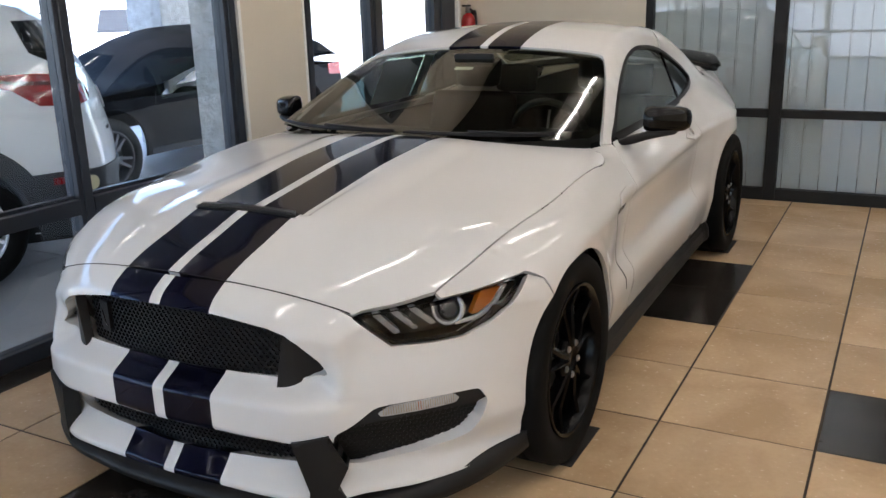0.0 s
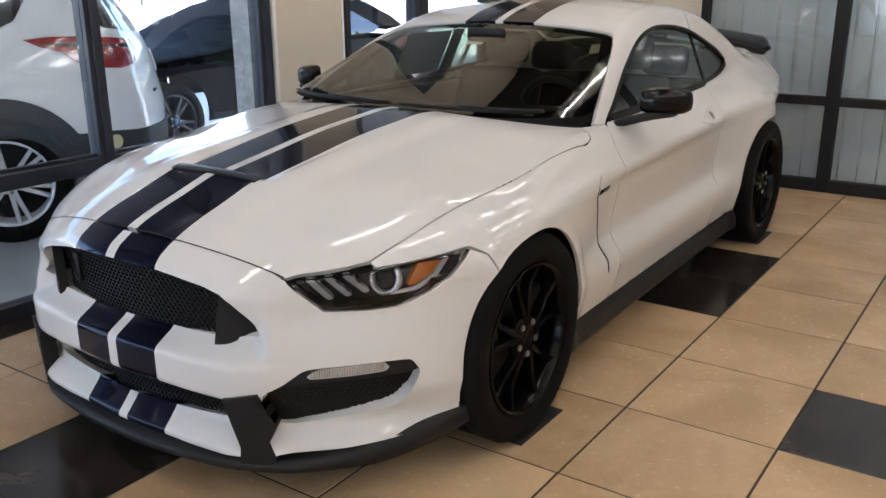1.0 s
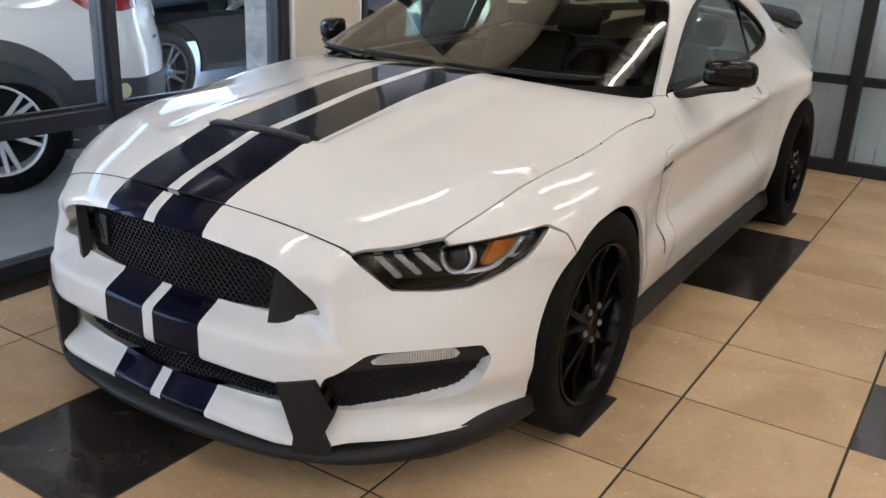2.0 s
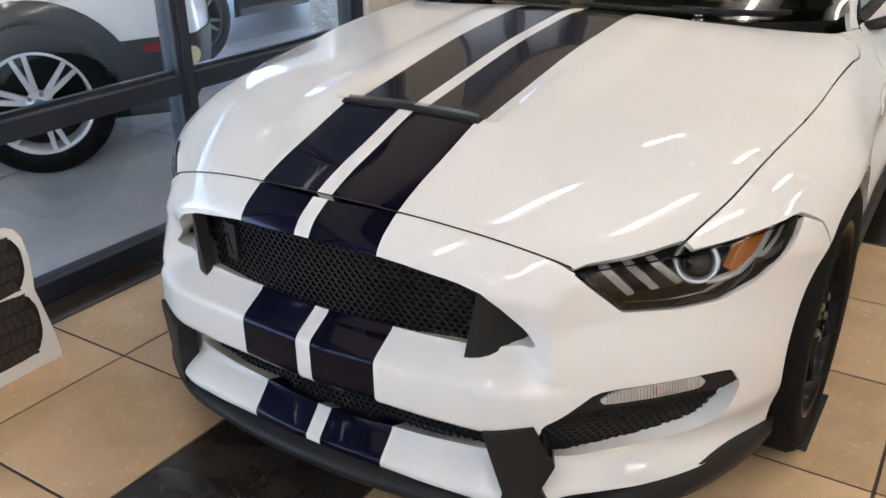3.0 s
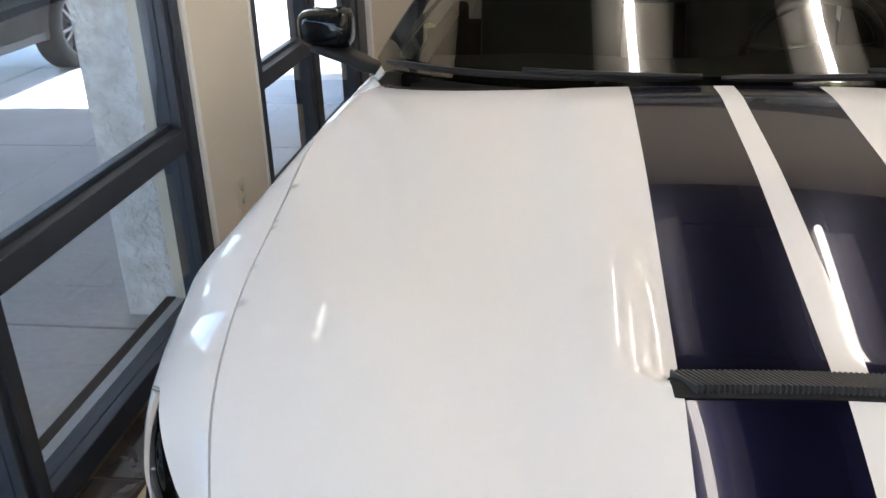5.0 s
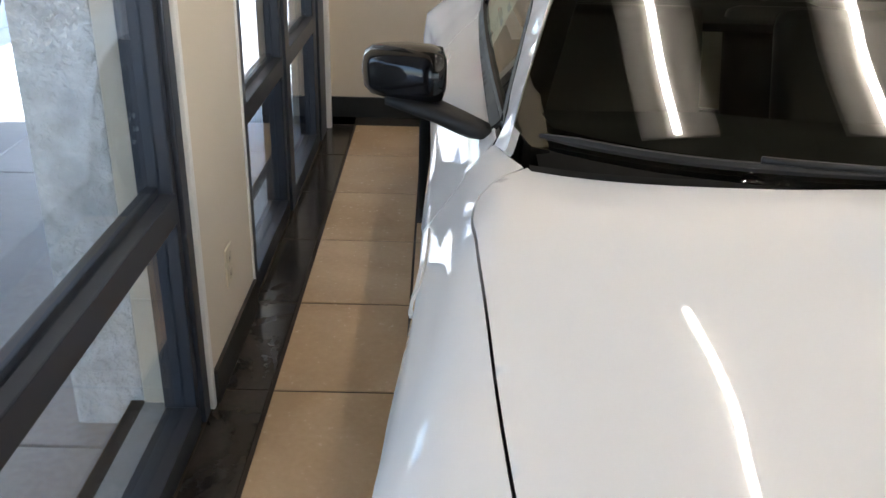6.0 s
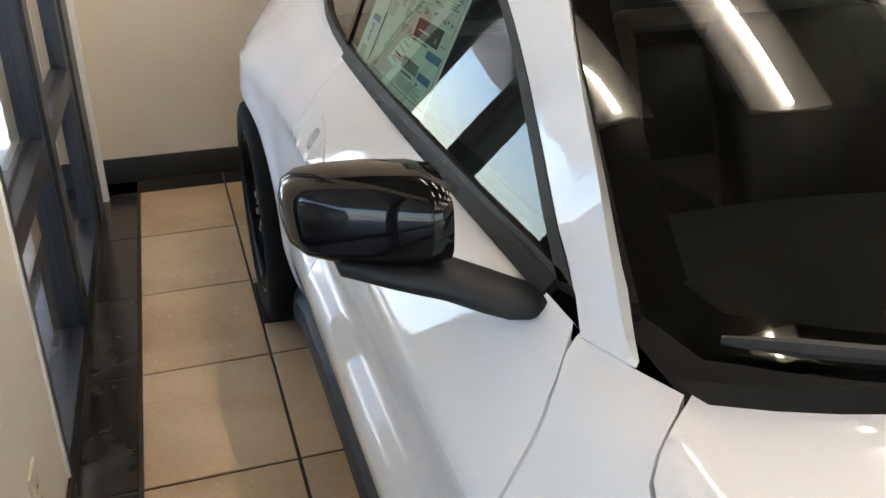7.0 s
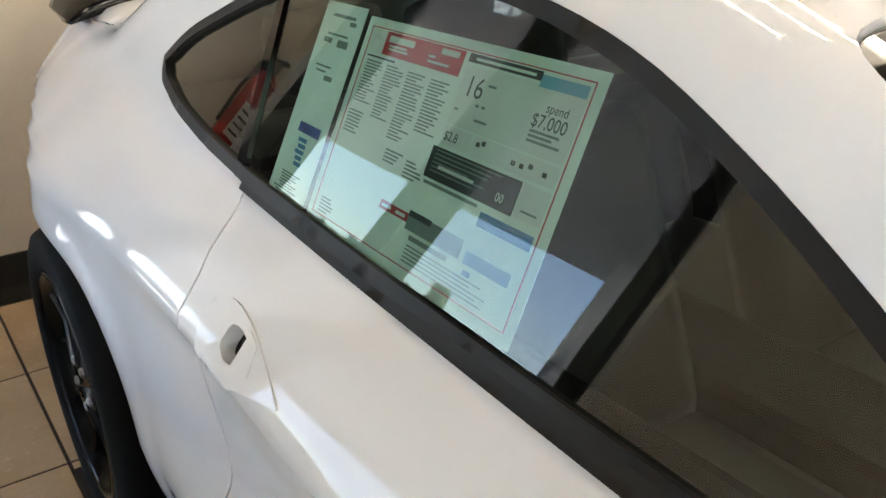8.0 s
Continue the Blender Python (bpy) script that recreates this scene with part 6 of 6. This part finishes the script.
# white crossover, its tail towards the black car
suv_at = Matrix.Translation((-3.66, 1.82, ground_z)) @ pose(0, 0, 0, 0, 0, -35)
suv, hull, lay, turn, flip = parked_car("parked_crossover", "white crossover parked outside the window", suv_at, WHITE_CAR, 1.60,
    ((-2.6, 1.66), (-1.2, 1.69), (0.2, 1.66), (0.6, 1.60), (0.9, 1.3)), ((0.2, 0.86), (0.45, 0.97), (0.70, 0.99), (0.95, 0.95), (1.08, 0.92), (1.35, 0.78), (1.62, 0.60)))


def on_hull(name, poly, mat_, push=0.004, flange=0.01, label="", grid=(2.0, 0.04), sides=(0, 1), owner=None):
    for s in sides:
        q = np.array(flip(poly) if s else poly)
        mesh_part(name, cut_mesh(lay, hull, q, (), grid, flange, push, name=name), mat_, owner or suv, label)


def at_y(pts, x=0.92):
    return [(math.degrees(math.atan2(y, x)), z) for y, z in pts]


ring = lambda r0, r1, z0: ([(r1 * -math.cos(t), 0.37 + r1 * math.sin(t)) for t in np.radians(np.linspace(-8, 188, 26))] + [(r0 * -math.cos(t), 0.37 + r0 * math.sin(t)) for t in np.radians(np.linspace(188, -8, 26))])
on_hull("arch_cladding", at_y(ring(0.41, 0.515, 0.0)), CLAD, 0.014, 0.03, "dark wheel arch cladding", (1.2, 0.03))
on_hull("sill_cladding", at_y([(-1.7, 0.28), (-0.45, 0.28), (-0.45, 0.40), (-1.7, 0.40)]), CLAD, 0.012, 0.03)
tailclad = at_y([(0.44, 0.28), (0.62, 0.27)]) + [(60, 0.27), (90, 0.27), (90, 0.62), (60, 0.64), (45, 0.66)] + at_y([(0.66, 0.66), (0.36, 0.645)])
on_hull("bumper_cladding", tailclad, CLAD, 0.014, 0.03, "dark lower bumper")
on_hull("reflector", [(30.3, 0.585), (34.6, 0.59), (34.6, 0.63), (30.3, 0.625)], RED_LAMP, 0.02, 0.01, "red reflector", (1, 0.02))
lampq = [(12.5, 1.21), (22, 1.224), (32, 1.223), (49, 1.19), (50, 1.12), (46, 1.06), (38.3, 1.034), (30.2, 1.043), (24, 1.135), (17.5, 1.168)]
on_hull("tail_lamp", lampq, RED_LAMP, 0.012, 0.02, "red wrap-round tail lamp", (1.2, 0.02))
on_hull("lamp_streak", [(17, 1.195), (44, 1.165), (44, 1.145), (26, 1.162)], surface("dark_red_lamp", (0.10, 0.004, 0.004), 0.15, coat=1.0), 0.016, 0.004, "", (1.2, 0.02))
glassq = at_y([(-1.5, 1.22), (0.05, 1.27), (0.17, 1.32), (0.26, 1.44), (0.10, 1.555), (-1.5, 1.56)])
on_hull("side_window", glassq, DARK_GLASS, 0.004, 0.01, "dark side glass")
on_hull("rear_window", [(38, 1.267), (64, 1.224), (116, 1.224), (142, 1.267), (148, 1.34), (150, 1.52), (30, 1.52), (32, 1.34)], DARK_GLASS, 0.004, 0.01, "dark rear window", sides=(0,))
on_hull("number_plate", [(78, 0.95), (102, 0.95), (102, 1.08), (78, 1.08)], WHITE_TRIM, 0.008, 0.005, "white number plate", sides=(0,))
for k in range(6):
    on_hull("plate_bar", [(82.5 + k * 2.6, 0.98), (84.3 + k * 2.6, 0.98), (84.3 + k * 2.6, 1.05), (82.5 + k * 2.6, 1.05)], INK, 0.011, 0.0, "", sides=(0,))
on_hull("badge_bar", [(57, 0.845), (63, 0.845), (63, 0.865), (57, 0.865)], CHROME, 0.006, 0.003, "", sides=(1, 0))
far_wheel(suv, 0.93, 0.0, 0.37, 0.37, 0.262, 12, SILVER)
boxed("underbody", (-0.8, -2.0, 0.22), (0.8, 0.7, 0.45), DARK, suv, "", 0.02)

# black saloon: nose half, then its tail half, turned about on the same car
def beside(hull):
    return lambda q: shoot(hull, np.column_stack([np.zeros(len(q)), q]), np.tile((1.0, 0, 0), (len(q), 1)))


def flank_panel(name, poly, mat_, owner, push=0.004, label=""):
    for m in (False, True):
        mesh_part(name, cut_mesh(beside(hull), hull, np.array(poly), (), (0.05, 0.04), 0.008, push, m, name=name), mat_, owner, label)


sal_at = Matrix.Translation((-5.14, 3.60, ground_z)) @ pose(0, 0, 0, 0, 0, 180)
sal, hull, lay, turn, flip = parked_car("parked_hatchback", "black hatchback parked outside the window", sal_at, BLACK_CAR, 0.82,
    ((-1.7, 1.33), (-1.375, 1.22), (-1.0, 1.08), (-0.64, 0.98), (0.0, 0.93), (0.55, 0.88), (0.8, 0.78)), ((0.2, 0.80), (0.4, 0.88), (0.62, 0.89), (0.8, 0.80), (1.0, 0.60), (1.42, 0.60)), hub_z=0.34, back=1.375)
flank_panel("side_window", [(-1.36, 0.93), (-0.82, 0.90), (-1.0, 0.98), (-1.36, 1.10)], DARK_GLASS, sal, 0.004, "dark side glass")
flank_panel("door_gap", [(-0.52, 0.36), (-0.51, 0.36), (-0.56, 0.86), (-0.57, 0.86)], DARK, sal, 0.001)
flank_panel("sill", [(-1.36, 0.30), (-0.46, 0.30), (-0.46, 0.36), (-1.36, 0.36)], CLAD, sal, 0.006)
flank_panel("lamp", [(0.46, 0.66), (0.62, 0.66), (0.60, 0.75), (0.42, 0.74)], CHROME, sal, 0.006, "clear headlamp")
far_wheel(sal, 0.93, 0.0, 0.34, 0.34, 0.235, 10, DARK_RIM)
tail = new("tail_half")
tail.parent = sal
tail.matrix_parent_inverse = Matrix.Identity(4)
tail.matrix_basis = Matrix.Translation((0, -2.75, 0)) @ pose(0, 0, 0, 0, 0, 180)
_, hull, lay, turn, flip = parked_car("tail", "", None, BLACK_CAR, 0.92,
    ((-1.7, 1.10), (-1.375, 1.22), (-1.0, 1.34), (-0.5, 1.42), (-0.1, 1.40), (0.45, 1.22), (0.75, 1.06), (0.95, 0.96)), ((0.2, 0.90), (0.45, 1.0), (0.70, 1.0), (0.95, 0.96), (1.42, 0.90)), hub_z=0.34, back=1.375, owner=tail)
flank_panel("tail_lamp", [(0.52, 0.80), (0.80, 0.79), (0.80, 0.93), (0.50, 0.92)], RED_LAMP, tail, 0.008, "red tail lamp")
flank_panel("side_window", [(-1.36, 0.93), (0.1, 0.99), (0.2, 1.04), (-0.2, 1.22), (-0.8, 1.25), (-1.36, 1.10)], DARK_GLASS, tail, 0.004, "dark side glass")
flank_panel("sill", [(-1.36, 0.30), (-0.46, 0.30), (-0.46, 0.36), (-1.36, 0.36)], CLAD, tail, 0.006)
far_wheel(tail, 0.93, 0.0, 0.34, 0.34, 0.235, 10, DARK_RIM)

# white van far across the yard
van_at = Matrix.Translation((-14.6, 13.6, ground_z)) @ pose(0, 0, 0, 0, 0, -20)
van, hull, lay, turn, flip = parked_car("parked_van", "white van parked far across the sunny yard", van_at, WHITE_CAR, 1.92,
    ((-3.2, 2.0), (-1.2, 2.05), (0.5, 2.03), (0.9, 1.9)), ((0.2, 0.80), (0.45, 0.90), (1.0, 0.92), (1.6, 0.88), (1.95, 0.80)))
on_hull("side_window", at_y([(-1.2, 1.15), (0.3, 1.15), (0.3, 1.65), (-1.2, 1.65)]), DARK_GLASS, 0.004, 0.01, "dark side glass", owner=van)
on_hull("rear_window", [(68, 1.15), (112, 1.15), (112, 1.65), (68, 1.65)], DARK_GLASS, 0.004, 0.01, "dark rear window", owner=van, sides=(0,))
far_wheel(van, 0.93, 0.0, 0.36, 0.36, 0.22, 8, SILVER)

# low pale building that closes the yard
yard = thing("yard_building", "low pale building across the yard", "building", pose(-26, 16, ground_z, 0, 0, 20))
boxed("wall", (-1, -24, 0), (0, 24, 3.3), surface("pale_render", (0.7, 0.68, 0.63), 0.8, var=0.06, scale=0.6), yard, "", 0.02)
bm = bmesh.new()
prism(bm, [(0.25, 3.3), (0.25, 3.5), (-8, 3.7), (-8, 3.3)], 48.6, Matrix(((1, 0, 0, 0), (0, 0, 1, -24.3), (0, 1, 0, 0), (0, 0, 0, 1))))
part("roof", bm, surface("pale_flat_roof", (0.6, 0.58, 0.54), 0.8, var=0.1, scale=2, fine=30, bump=0.004), yard, "pale flat roof edge")
for k in range(-7, 8):
    boxed("window", (-0.03, k * 3.1 - 0.9, 0.7), (0.03, k * 3.1 + 0.9, 1.7), DARK_GLASS, yard, "", 0.01)


# ---- floor tiles ----
PITCH, TX, TY, GAP = 0.52, 1.124, 1.222, 0.0085
STRIP_X, STRIP_Y = -1.326, 4.87


def tile_mesh(w, d, name):
    bm = bmesh.new()
    c, t = 0.0014, 0.012
    lo = [bm.verts.new((x, y, -t)) for x, y in ((0, 0), (w, 0), (w, d), (0, d))]
    mid = [bm.verts.new((x, y, -c)) for x, y in ((0, 0), (w, 0), (w, d), (0, d))]
    hi = [bm.verts.new((x, y, 0)) for x, y in ((c, c), (w - c, c), (w - c, d - c), (c, d - c))]
    for a, b in ((lo, mid), (mid, hi)):
        for i in range(4):
            bm.faces.new((a[i], a[(i + 1) % 4], b[(i + 1) % 4], b[i]))
    bm.faces.new(hi)
    me = bpy.data.meshes.new(name)
    bm.to_mesh(me)
    bm.free()
    return me


def cell(i, k):
    """The corner and size of a tile, cut at the borders of the field."""
    x0, y0 = max(TX + i * PITCH + GAP / 2, STRIP_X + GAP / 2), max(TY + k * PITCH + GAP / 2, SOUTH)
    x1, y1 = min(TX + (i + 1) * PITCH - GAP / 2, EAST), min(TY + (k + 1) * PITCH - GAP / 2, (STRIP_Y if i <= -3 else BACK_Y) - GAP / 2)
    return x0, y0, x1 - x0, y1 - y0


floor = thing("floor", "tan glazed floor tiles with scattered dark brown tiles and a dark border", "floor", kind="structure")
dark_cells = {(-1, 2), (-1, 3), (1, 0), (-3, -3), (3, 4), (4, -2), (1, -5), (-3, -7)}
shared, rest, rest_faces = {}, [], []
for i in range(-5, 12):
    for k in range(-23, 8):
        x0, y0, w, d = cell(i, k)
        if w < 0.02 or d < 0.02:
            continue
        if i <= 4 and k >= -6:
            key = (round(w, 3), round(d, 3), (i, k) in dark_cells)
            if key not in shared:
                shared[key] = tile_mesh(w, d, "tile")
                shared[key].materials.append(TILE_DARK if key[2] else TILE)
            t = new("tile", shared[key])
            t.parent = floor
            t.location = (x0, y0, ((i * 7 + k * 13) % 5 - 2) * 0.00025)
        else:
            n = len(rest)
            rest += [(x0, y0, 0), (x0 + w, y0, 0), (x0 + w, y0 + d, 0), (x0, y0 + d, 0)]
            rest_faces.append((n, n + 1, n + 2, n + 3))
me = bpy.data.meshes.new("far_tiles")
me.from_pydata(rest, [], rest_faces)
tagged(mesh_part("far_tiles", me, TILE, floor, smooth=False), kind="stuff")
# dark border along the windows and the back wall
edge = tile_mesh(STRIP_X - WALL_X - GAP - 0.0, PITCH - GAP, "border_tile")
edge.materials.append(TILE_DARK)
for k in range(-14, 8):
    t = new("border_tile", edge)
    t.parent, t.location = floor, (WALL_X, TY + k * PITCH + GAP / 2, 0)
edge_b = tile_mesh(PITCH - GAP, BACK_Y - STRIP_Y - GAP, "border_tile")
edge_b.materials.append(TILE_DARK)
for i in range(-5, -2):
    t = new("border_tile", edge_b)
    t.parent, t.location = floor, (TX + i * PITCH + GAP / 2, STRIP_Y, 0)
